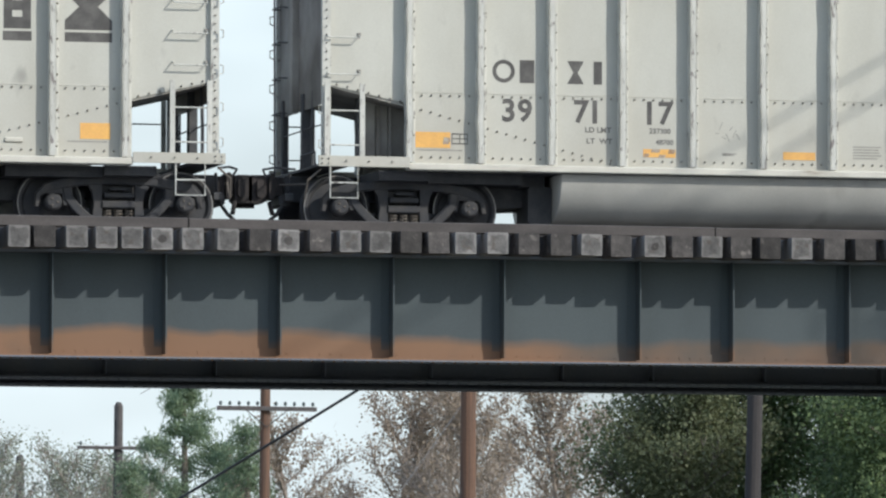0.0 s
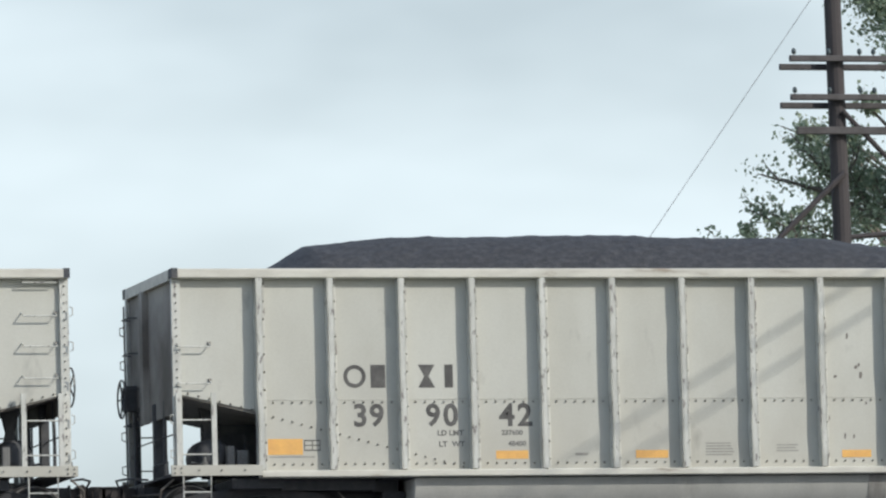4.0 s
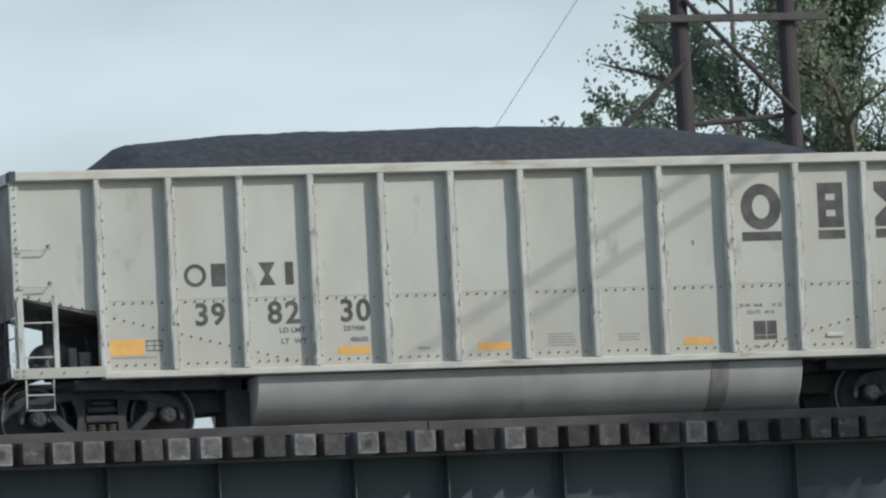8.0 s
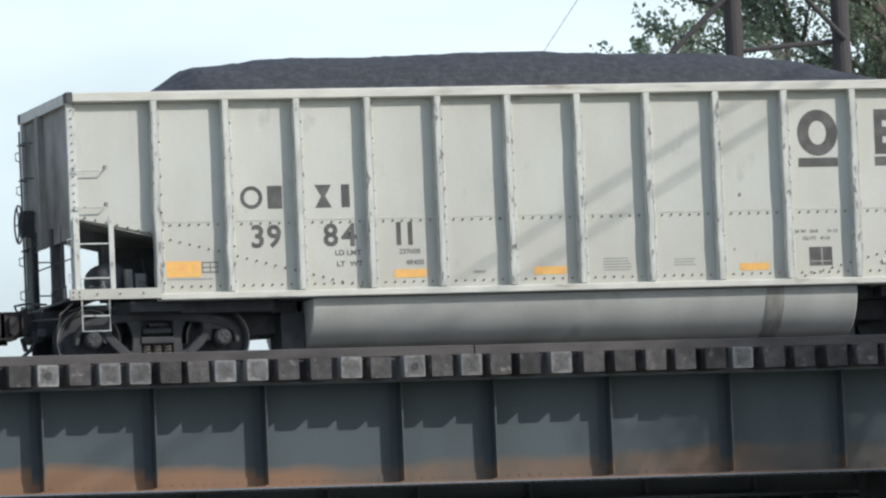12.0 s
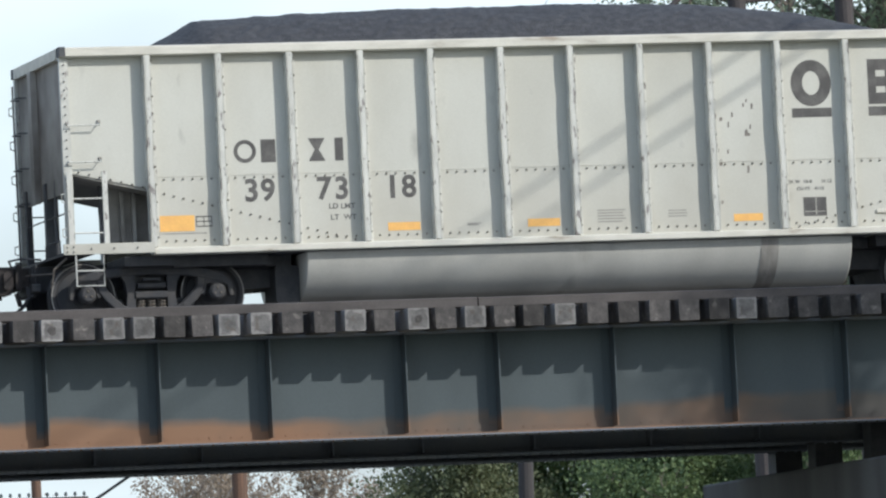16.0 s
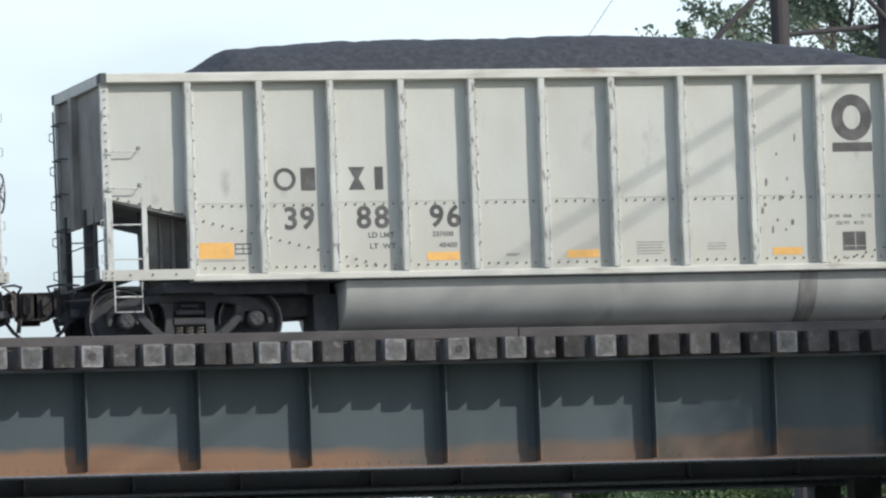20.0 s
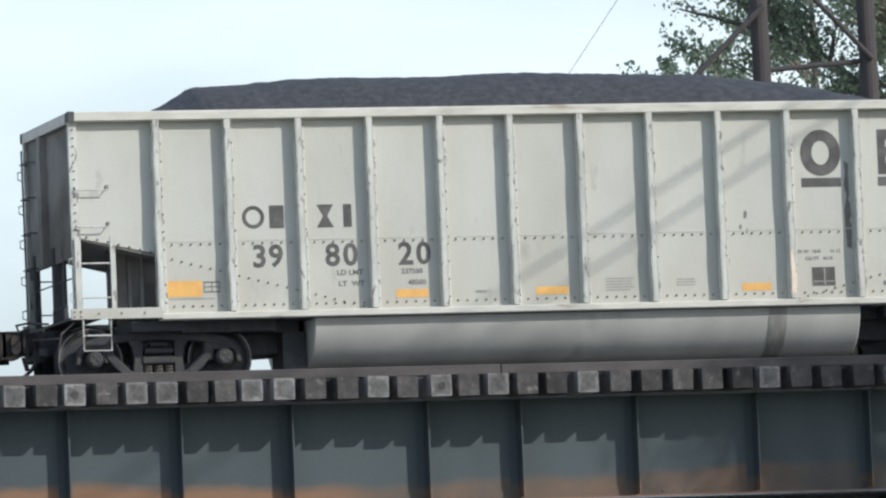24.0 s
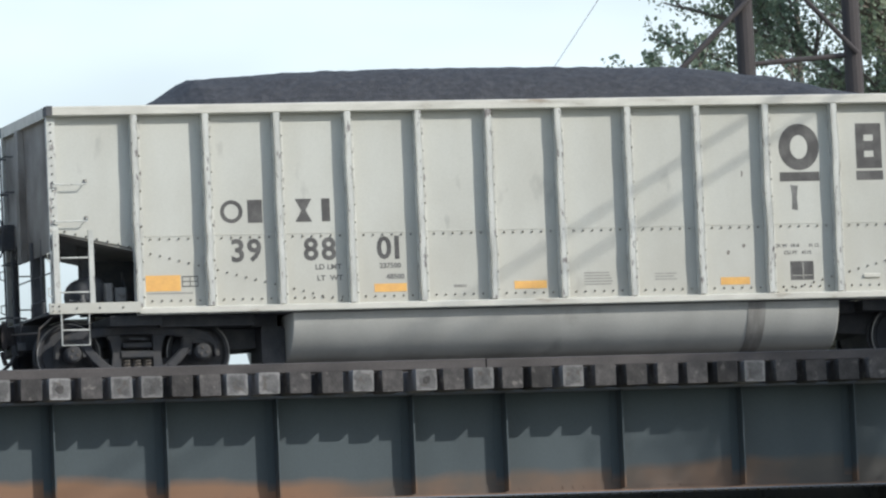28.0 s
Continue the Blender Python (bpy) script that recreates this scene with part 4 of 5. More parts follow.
def truck(car, x):
    """A two-axle bogie centred at x."""
    t = new("truck")
    t.parent = car
    t.location = (x, 0, 0)
    tagged(t, "dusty black two-axle freight bogie")
    for s in (-1, 1):
        y0, y1 = sorted((s * 0.93, s * 1.05))
        f = Shape()
        f.ribbon([(-1.14, 0.40), (-1.12, 0.56), (-1.0, 0.66), (-0.8, 0.715), (-0.5, 0.76), (0, 0.78), (0.5, 0.76), (0.8, 0.715), (1.0, 0.66), (1.12, 0.56), (1.14, 0.40)],
                 [0.07, 0.09, 0.13, 0.15, 0.13, 0.13, 0.13, 0.15, 0.13, 0.09, 0.07], y0, y1)
        f.ribbon([(-0.72, 0.66), (-0.70, 0.52), (-0.60, 0.40), (-0.44, 0.25), (-0.30, 0.19), (0, 0.18), (0.30, 0.19), (0.44, 0.25), (0.60, 0.40), (0.70, 0.52), (0.72, 0.66)],
                 [0.14, 0.13, 0.13, 0.13, 0.13, 0.12, 0.13, 0.13, 0.13, 0.13, 0.14], y0 - 0.012, y1 + 0.012)
        for e in (-1, 1):
            f.prism([(e * 0.23, 0.73), (e * 0.44, 0.73), (e * 0.37, 0.62), (e * 0.34, 0.45), (e * 0.36, 0.27), (e * 0.23, 0.2)], y0 + 0.01, y1 - 0.01)
            f.prism([(e * 0.74, 0.66), (e * 1.08, 0.62), (e * 1.06, 0.575), (e * 0.79, 0.575), (e * 0.765, 0.42), (e * 0.72, 0.42)], y0 + 0.008, y1 - 0.008)
        part("sideframe", f, M_FRAME, t, "dusty cast-steel sideframe")
        for px in (-0.15, 0.0, 0.15):
            c = part("coil_spring", COIL, M_SPRING, t, "dusty coil spring")
            c.location = (px, s * 1.0, 0)
        part("bolster_end", Shape().box(-0.225, 0.225, *sorted((s * 0.9, s * 1.07)), 0.385, 0.49, 0.02), M_FRAME, t)
        part("spring_seat", Shape().box(-0.225, 0.225, *sorted((s * 0.7, s * 0.93)), 0.2, 0.385), M_FRAME, t)
        part("brake_hanger", Shape().bar(0.44, 0.27, 0.70, 0.52, 0.05, *sorted((s * 1.05, s * 1.08))), M_FRAME, t)
        part("friction_casting", Shape().box(-0.2, 0.2, *sorted((s * 0.95, s * 1.085)), 0.53, 0.60, 0.015).box(-0.12, 0.12, *sorted((s * 0.95, s * 1.075)), 0.635, 0.67), M_FRAME, t)
    part("bolster_beam", Shape().box(-0.22, 0.22, -0.9, 0.9, 0.40, 0.79, 0.03), M_BLACK, t)
    for e in (-1, 1):
        beam = Shape().box(min(e * 0.36, e * 0.5), max(e * 0.36, e * 0.5), -0.84, 0.84, 0.30, 0.40, 0.02)
        beam.prism([(e * 0.38, 0.40), (e * 0.48, 0.40), (e * 0.46, 0.66), (e * 0.40, 0.66)], -0.6, 0.6)
        part("brake_beam", beam, M_BLACK, t)
    for e in (-1, 1):
        w = new("wheelset")
        w.parent = t
        w.location = (e * 0.92, 0, 0.457)
        st = Shape().lathe([(-1.16, 0.0), (-1.16, 0.085), (-1.13, 0.118), (-0.98, 0.125), (-0.86, 0.085), (-0.8, 0.09), (0.8, 0.09), (0.86, 0.085), (0.98, 0.125), (1.13, 0.118), (1.16, 0.085), (1.16, 0.0)], 0, 0, 14)
        part("axle", st, M_WHEEL, w, smooth=False)
        for s in (-1, 1):
            prof = [(s * 0.81, 0.10), (s * 0.815, 0.17), (s * 0.79, 0.22), (s * 0.77, 0.36), (s * 0.80, 0.385), (s * 0.81, 0.40), (s * 0.815, 0.452), (s * 0.80, 0.457), (s * 0.715, 0.461), (s * 0.70, 0.485), (s * 0.68, 0.487), (s * 0.675, 0.40), (s * 0.70, 0.37), (s * 0.72, 0.2), (s * 0.68, 0.10)]
            part("wheel", Shape().lathe(prof, 0, 0, 36), M_WHEEL, w, smooth=False)
            part("tread_rim", Shape().lathe([(s * 0.814, 0.436), (s * 0.819, 0.438), (s * 0.819, 0.452), (s * 0.814, 0.4555)], 0, 0, 36, False), M_TREAD, w)
        cap = Shape()
        for s in (-1, 1):
            for k in range(3):
                a = 2 * math.pi * k / 3
                cap.lathe([(s * 1.16, 0.018), (s * 1.178, 0.014)], 0.05 * math.cos(a), 0.05 * math.sin(a), 6)
        tagged(part("cap_bolts", cap, M_SPRING, w), kind="stuff")
    return t


def coal(seed, a=0.0, b=0.0, top=4.42, toe=1.15):
    """The heaped load: a rough mound with a crest, steep at one end, long at the other, resting in the body."""
    nx, ny = 130, 24
    knots = [(0.1, 3.4), (toe + a, 3.55), (1.87 + a, 4.02), (2.4 + a, top - 0.13), (3.9 + a, top - 0.02), (7.0, top), (9.4 + b, top - 0.03), (10.7 + b, top - 0.17), (11.9 + b, 4.02), (13.3, 3.55), (LONG - 0.1, 3.4)]
    v, f = [], []
    for i in range(nx + 1):
        x = 0.1 + (LONG - 0.2) * i / nx
        for (x0, z0), (x1, z1) in zip(knots, knots[1:]):
            if x <= x1 + 1e-6:
                t = (x - x0) / (x1 - x0)
                h = z0 + (z1 - z0) * (t * 0.6 + 0.4 * t * t * (3 - 2 * t))
                break
        for j in range(ny + 1):
            t = 2 * j / ny - 1
            y = t * (PY - 0.02)
            c = 1 - abs(t) ** 2.2
            big = noise.noise((x * 0.45 + seed * 7.3, y * 0.5, seed)) * 0.05
            fine = noise.noise((x * 3.1, y * 3.1, seed + 5)) * 0.018 + noise.noise((x * 11.0, y * 11.0, seed + 9)) * 0.016
            z = 3.4 + (h - 3.4 + big) * (0.42 + 0.58 * c) + fine
            v.append((x, y, z))
    for i in range(nx):
        for j in range(ny):
            p = i * (ny + 1) + j
            f.append((p, p + ny + 1, p + ny + 2, p + 1))
    return mesh_of("coal_load", v, f)


def wagon(gear_right):
    """A coal gondola with its origin on the rails under its end at the lower x."""
    car = empty("coal_wagon", Matrix.Translation((0, 0, RAIL)), "pale grey ribbed coal wagon heaped with coal", "wagon", "wagons of the coal train")
    side_of(car, -1)
    side_of(car, 1)
    marks(car)
    for s in (-1, 1):
        ladder(car, 0.03, 0.53, s, True)
        ladder(car, LONG - 0.53 - 0.12, LONG - 0.13, s, False)
    end_of(car, False, not gear_right)
    end_of(car, True, gear_right)
    for s in (-1, 1):
        tub = Shape()
        prof = []
        for k in range(15):
            a = math.pi * k / 14
            prof.append((s * (0.80 - 0.66 * math.cos(a)), 0.94 - 0.67 * math.sin(a) ** 1.08))
        n = len(prof)
        xs = [3.40, 3.41] + [3.43 + (11.3 - 3.43) * i / 8 for i in range(9)] + [11.33, 11.35]
        tub.add([(x, p, z) for x in xs for p, z in prof],
                [(i * n + j, i * n + j + 1, (i + 1) * n + j + 1, (i + 1) * n + j) for i in range(len(xs) - 1) for j in range(n - 1)]
                + [tuple(range(n)), tuple((len(xs) - 1) * n + j for j in range(n))])
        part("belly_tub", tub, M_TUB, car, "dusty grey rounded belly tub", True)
        # a dark band of stain, built as a thin shell over the tub
        stain_shell = Shape()
        big = [((p - s * 0.8) * 1.012 + s * 0.8, 0.94 - (0.94 - z) * 1.012) for p, z in prof]
        stain_shell.add([(x, p, z) for x in (10.0, 10.26) for p, z in big], [(j, j + 1, n + j + 1, n + j) for j in range(n - 1)])
        part("tub_stain", stain_shell, M_STAIN, car, "dark stained band round the tub", True)
    part("center_sill", Shape().box(3.0, LONG - 3.0, -0.2, 0.2, 0.5, 0.95), M_STEEL, car)
    part("floor_plate", Shape().box(3.0, LONG - 3.0, -PY + 0.02, PY - 0.02, 0.955, 0.975), M_STEEL, car)
    truck(car, 1.25)
    truck(car, LONG - 1.29)
    return car


left_kind, right_kind = wagon(False), wagon(True)
NUMBERS = [("39", "76", "54"), ("39", "71", "17"), ("39", "90", "42"), ("39", "82", "30"), ("39", "84", "11"), ("39", "73", "18"), ("39", "88", "96"), ("39", "80", "20"), ("39", "88", "01")]
WEIGHTS = [("", ""), ("237300", "48700"), ("237600", "48400"), ("237400", "48600"), ("237600", "48400"), ("", ""), ("237600", "48400"), ("237500", "48500"), ("237500", "48500")]
LABELS = ["pale grey ribbed coal wagon at the head of the visible train", "pale grey coal wagon with open step end and rusty scuffs",
          "pale grey coal wagon with brake wheel and a smooth coal heap", "pale grey coal wagon with scuffed ribs and a long coal heap",
          "pale grey coal wagon with grimy end sheet and full load", "pale grey coal wagon with dark scrapes on its plates",
          "pale grey coal wagon with clean bright panels, fully loaded", "pale grey coal wagon with a dented rib near its mark",
          "pale grey coal wagon with a dark stencil patch below its mark"]
RIGHT_GEAR = {1, 5, 6, 7}
cars = []
for i in range(9):
    src = right_kind if i in RIGHT_GEAR else left_kind
    first = i == 0 or i == 1
    c = src if first else copy_thing(src, Matrix.Translation((0, 0, RAIL)))
    cars.append(c)
for i, c in enumerate(cars):
    tagged(c, LABELS[i])
    a, b, d = NUMBERS[i]
    for tx, x in ((a, 2.55), (b, 3.58), (d, 4.63)):
        for ch in tx if i else "":
            me = letters(ch, x, 1.655, 0.325, -PY - 0.0005)
            part("digit", me, M_MARK, c, "faded black painted digit")
            x = max(v.co.x for v in me.vertices) + (0.1 if ch == "1" else 0.045)
    for tx, x, z in ((WEIGHTS[i][0], 4.66, 1.53), (WEIGHTS[i][1], 4.75, 1.375)):
        if tx:
            tagged(part("weight_figures", letters(tx, x, z, 0.075, -PY - 0.0005, 1.05), M_FADED, c), kind="stuff")
    rnd = random.Random(40 + i)
    for k in range((0, 7, 9, 3, 2, 14, 13, 4, 3)[i]):
        x, z = 9.42 + rnd.random() * 0.6, 1.45 + rnd.random() * 1.5
        w, h = rnd.uniform(0.012, 0.03), rnd.uniform(0.02, 0.06)
        part("scrape", Shape().prism([(x - w, z - h), (x + w * 0.4, z - h * 1.1), (x + w, z + h * 0.2), (x + w * 0.3, z + h), (x - w * 0.8, z + h * 0.6)], -PY - 0.002, -PY - 0.0003), M_SCRAPE, c, "dark scrape in the paint")
    if i == 1:
        for x0, x1, z0, z1 in ((4.575, 4.66, 1.2, 1.25), (4.68, 4.82, 1.27, 1.315), (4.79, 4.90, 1.2, 1.235), (4.93, 5.04, 1.255, 1.315), (1.70, 1.81, 1.33, 1.42)):
            part("worn_patch", Shape().prism([(x0, z0), (x1 - 0.03, z0 - 0.003), (x1, (z0 + z1) / 2), (x1 - 0.01, z1), (x0 + 0.02, z1 + 0.003)], -PY - 0.006, -PY - 0.0042), M_WORN, c, "strip worn down to brown backing")
        for k in range(7):
            x, z = 5.62 + 0.05 * k, 1.55 + 0.05 * math.sin(k * 2.1)
            part("chalk_scrawl", Shape().bar(x, z, x + 0.05, z + 0.12 * math.sin(k * 1.7), 0.012, -PY - 0.002, -PY - 0.0003), M_FAINT, c)
    if i == 8:
        part("stencil_patch", Shape().prism([(10.72, 2.24), (10.81, 2.22), (10.80, 2.40), (10.82, 2.57), (10.71, 2.58), (10.73, 2.41)], -PY - 0.002, -PY - 0.0003), M_FADED, c, "dark smudged patch under the mark")
    if i == 7:
        part("bare_dent", Shape().prism([(10.30, 1.12), (10.38, 1.15), (10.385, 1.42), (10.35, 1.58), (10.34, 1.76), (10.30, 1.7), (10.31, 1.4)], -RY - 0.006, -RY - 0.0003), M_BARE, c, "bright bare-metal dent at a rib foot")
        part("tar_streak", Shape().prism([(11.20, 1.78), (11.27, 1.75), (11.28, 2.1), (11.25, 2.16), (11.28, 2.22), (11.27, 2.4), (11.24, 2.46), (11.265, 2.52), (11.26, 2.8), (11.27, 2.96), (11.20, 3.0), (11.215, 2.84), (11.19, 2.66), (11.22, 2.5), (11.18, 2.3), (11.19, 2.0)], -PY - 0.002, -PY - 0.0003), M_SCRAPE, c, "dark streak beside a rib")
    part("coal_load", coal(i + 1, {2: -0.2, 3: -0.45, 5: -0.12, 8: -0.05}.get(i, -0.33) + rnd.uniform(-0.03, 0.05), (0.85 if i == 1 else 0.05) + rnd.uniform(-0.15, 0.15), {1: 4.46, 3: 4.47}.get(i, 4.43) + rnd.uniform(-0.02, 0.03), 0.8 if i == 3 else 1.15), M_COAL, c, "heaped black coal")


# ---- piers and embankments ----
def pier(x, name, label):
    a = empty(name, Matrix.Translation((x, 0, 0)), label, "pier", kind="structure")
    part("wall", Shape().box(0, 1.5, -6.3, 2.6, 0, RAIL - 2.36, 0.03), M_CONCRETE, a)
    for y, low in ((-5.0, 1.86), (-3.4, 1.78), (-0.9, 1.96), (0.95, 1.985)):
        part("bearing", Shape().box(0.55, 0.95, y - 0.18, y + 0.18, RAIL - 2.36, RAIL - low), M_BLACK, a)
    return a


pier(6.45, "pier_1", "streaked grey concrete wall pier under the girders")
pier(-21.6, "pier_2", "grey concrete end wall of the bridge")
pier(27.0, "pier_3", "grey concrete end wall at the far embankment")
for x0, x1, name in ((28.4, 400, "embankment_east"), (-400, -21.3, "embankment_west")):
    s = Shape()
    prof = [(-16, 0), (-6.6, RAIL - 0.5), (-6.4, RAIL - 0.45), (2.6, RAIL - 0.45), (2.9, RAIL - 0.5), (13, 0)]
    s.add([(x, y, z) for x in (x0, x1) for y, z in prof], [(i, i + 1, i + 7, i + 6) for i in range(5)] + [(0, 1, 2, 3, 4, 5), (6, 7, 8, 9, 10, 11)])
    lone(name, s, M_GRASS, "grassed railway embankment beyond the bridge", "embankment", "structure")
    lone("ballast", Shape().box(x0, x1, -6.2, 2.4, RAIL - 0.46, RAIL - 0.19), M_BALLAST, "grey stone ballast under the tracks", "ballast", "structure")


# ---- poles and wires ----
def insulators(parent, xs, y, z):
    me = Shape().tube([(0, 0, 0), (0, 0, 0.06)], 0.012, 6).tube([(0, 0, 0.03), (0, 0, 0.06), (0, 0, 0.11), (0, 0, 0.135)], [0.036, 0.048, 0.04, 0.018], 8).mesh("insulator")
    for x in xs:
        i = part("insulator", me, M_GLASS, parent)
        i.location = (x, y, z)


def pole(x, y, top, r, arms, label, mat, lean=0.0, width=2.9, pins=10, thick=0.05, shift=0.0):
    p = empty("utility_pole", Matrix.Translation((x, y, 0)) @ pose(0, 0, 0, 0, lean, 0), label, "utility pole", "utility poles")
    part("shaft", Shape().tube([(0, 0, 0), (0, 0, top * 0.5), (0, 0, top - 0.12), (0, 0, top)], [r * 1.25, r * 1.1, r, r * 0.55], 14), mat, p, smooth=False)
    for z in arms:
        a = part("crossarm", Shape().box(shift - width / 2, shift + width / 2, -r - 0.11, -r - 0.005, z - thick, z + thick, 0.01), M_ARM, p)
        insulators(p, [shift - width / 2 + 0.1 + (width - 0.2) * i / (pins - 1) for i in range(pins) if pins < 8 or abs(i - (pins - 1) / 2) > 0.6], -r - 0.06, z + thick)
        for s in (-1, 1):
            part("arm_brace", Shape().tube([(s * 0.55, -r - 0.06, z - thick), (0, -r - 0.02, z - 0.5)], 0.014, 5), M_WIRE, p)
    return p


# the same line of sight at another depth
def place(x30, y, z30):
    k = (y - EYE[1]) / (30 - EYE[1])
    return EYE[0] + (x30 - EYE[0]) * k, EYE[2] + (z30 + RAIL - EYE[2]) * k


px, pz = place(11.43, 18, 7.40)
pole(px, 18, pz, 0.115, [place(0, 18, 6.10)[1], place(0, 18, 5.50)[1], place(0, 18, 4.90)[1]], "wooden pole coloured dark for shade, with three crossarms beside the track", M_SHADEPOLE, 1.45, 2.7, 13, 0.05)
# small bracket with a whip at the pole's head
px, pz = place(11.43, 18, 7.40)
br = empty("pole_bracket", Matrix.Translation((px + 0.36, 17.8, pz - 0.35)), "small pale metal bracket with thin whips on a pole", "bracket")
part("arm", Shape().tube([(0.05, 0.05, 0), (-0.2, 0, 0.12), (-0.24, 0, 0.3)], 0.016, 5), M_GLASS, br)
part("whip", Shape().tube([(-0.2, 0, 0.1), (-0.26, 0, 0.27), (-0.30, 0, 0.40)], [0.018, 0.008, 0.004], 5), M_STRAND, br)
part("whip", Shape().tube([(-0.2, 0, 0.12), (-0.3, 0, 0.1), (-0.36, 0, 0.26)], 0.008, 4), M_STRAND, br)
pole(6.21, 30, RAIL + 0.7, 0.134, [], "plain brown wooden stub pole behind the bridge", M_POLE, 0.2)
px, pz = place(2.45, 98, -0.6)
ax = place(2.45, 98, -1.14)[1]
pole(px, 98, pz, 0.135, [ax], "brown wooden pole with one long crossarm and insulators", M_POLE, 0.3, 2.75, 11, 0.06)
px, pz = place(-0.24, 125, -1.05)
pole(px, 125, pz, 0.135, [place(0, 125, -1.87)[1]], "grey weathered pole with a bare crossarm", M_ARM, 0.4, 2.6, 2)
px, pz = place(-1.98, 150, -2.0)
pole(px, 150, pz, 0.135, [], "grey weathered pole stub among the trees", M_ARM)

# two-pole frame with a beam, arms and braces
hx1, top1 = place(16.12, 30, 14.5)
hx2 = place(18.2, 30, 0)[0]
hf = empty("utility_pole_pair", Matrix.Translation((hx1, 30, 0)), "pair of grey-brown poles joined by crossarms and diagonal braces", "utility pole")
gap = hx2 - hx1
for x in (0, gap):
    part("shaft", Shape().tube([(x + 0.18, 0, 0), (x, 0, 14), (x - 0.1, 0, 22.0)], [0.23, 0.175, 0.15], 14), M_DARKPOLE, hf)
for z in (10.87, 10.15):
    part("crossarm", Shape().box(-1.0, gap + 0.75, -0.28, -0.17, RAIL + z - 0.055, RAIL + z + 0.055, 0.01), M_ARM, hf)
    part("crossarm", Shape().box(-1.06, gap + 0.82, 0.17, 0.28, RAIL + z - 0.16, RAIL + z - 0.05, 0.01), M_ARM, hf)
    insulators(hf, [-0.92, -0.25, 0.35, 0.62, 0.9, 1.4, gap - 0.1, gap + 0.68], -0.22, RAIL + z + 0.055)
part("crossarm", Shape().box(-0.9, gap + 0.65, -0.28, -0.17, RAIL + 9.46, RAIL + 9.6, 0.01), M_ARM, hf)
part("beam", Shape().tube([(-0.1, 0, RAIL + 7.56), (gap + 0.1, 0, RAIL + 7.74)], 0.05, 8), M_DARKPOLE, hf)
part("brace", Shape().tube([(0, -0.2, RAIL + 8.75), (-2.3, -0.2, RAIL + 6.6), (-5.5, -0.2, RAIL + 3.6), (-9.78, -0.1, RAIL - 0.35)], 0.055, 8), M_DARKPOLE, hf)
part("brace", Shape().tube([(0, -0.2, RAIL + 9.9), (gap, -0.2, RAIL + 7.74)], 0.05, 8), M_DARKPOLE, hf)


def wire(a, b, sag, r, label, mat=M_WIRE, name="overhead_wire"):
    a, b = Vector(a), Vector(b)
    pts = [a.lerp(b, i / 24) - Vector((0, 0, sag * 4 * (i / 24) * (1 - i / 24))) for i in range(25)]
    return lone(name, Shape().tube(pts, r, 6), mat, label, "wire", group="overhead wires")


wire((16.98, 30, RAIL + 13.85), (1.03, 30, 0), 0.0, 0.007, "thin galvanised guy strand slanting to the ground", M_STRAND, "guy_strand")
wire((*place(11.8, 18, 6.4)[:1], 17.8, place(0, 18, 6.55)[1]), (place(0.2, 98, 0)[0], 98, place(0, 98, -0.9)[1]), 0.0, 0.009, "thin wire from the pole down the line", M_STRAND)
wire((6.2, 29.85, RAIL + 0.47), (place(-7.68, 46, 0)[0], 46, 0.0), 0.08, 0.027, "thick black guy cable slanting down to the ground")


# ---- trees ----
def limb_path(rnd, a, way, length, bend, steps=5):
    pts, d = [Vector(a)], Vector(way).normalized()
    for i in range(steps):
        d = (d + Vector((rnd.uniform(-bend, bend), rnd.uniform(-bend, bend), rnd.uniform(-bend * 0.5, bend * 0.9)))).normalized()
        pts.append(pts[-1] + d * (length / steps))
    return pts, d


def leaf_cloud(centres, radius, count, size, seed, flat=0.75, droop=0.0, slim=0.36):
    """Small folded leaves scattered about the given points."""
    g = np.random.default_rng(seed)
    c = np.array([tuple(p) for p in centres])
    pick = g.integers(0, len(c), count)
    p = c[pick] + g.normal(0, 1, (count, 3)) * np.array([radius, radius, radius * flat])
    n = g.normal(0, 1, (count, 3))
    n[:, 2] += 0.6
    n /= np.linalg.norm(n, axis=1)[:, None]
    u = np.cross(n, g.normal(0, 1, (count, 3)))
    u[:, 2] -= droop
    u /= np.linalg.norm(u, axis=1)[:, None]
    w = np.cross(n, u)
    s = size * g.uniform(0.6, 1.35, count)[:, None]
    v = np.stack([p - u * s * 0.5, p + w * s * slim + n * s * 0.08, p + u * s * 0.55, p - w * s * slim + n * s * 0.08], 1).reshape(-1, 3)
    me = bpy.data.meshes.new("crown")
    me.vertices.add(count * 4)
    me.vertices.foreach_set("co", v.ravel())
    me.loops.add(count * 6)
    o = np.arange(count)[:, None] * 4
    me.loops.foreach_set("vertex_index", (o + np.array([0, 1, 2, 0, 2, 3])).ravel())
    me.polygons.add(count * 2)
    me.polygons.foreach_set("loop_start", np.arange(count * 2) * 3)
    me.update(calc_edges=True)
    return me


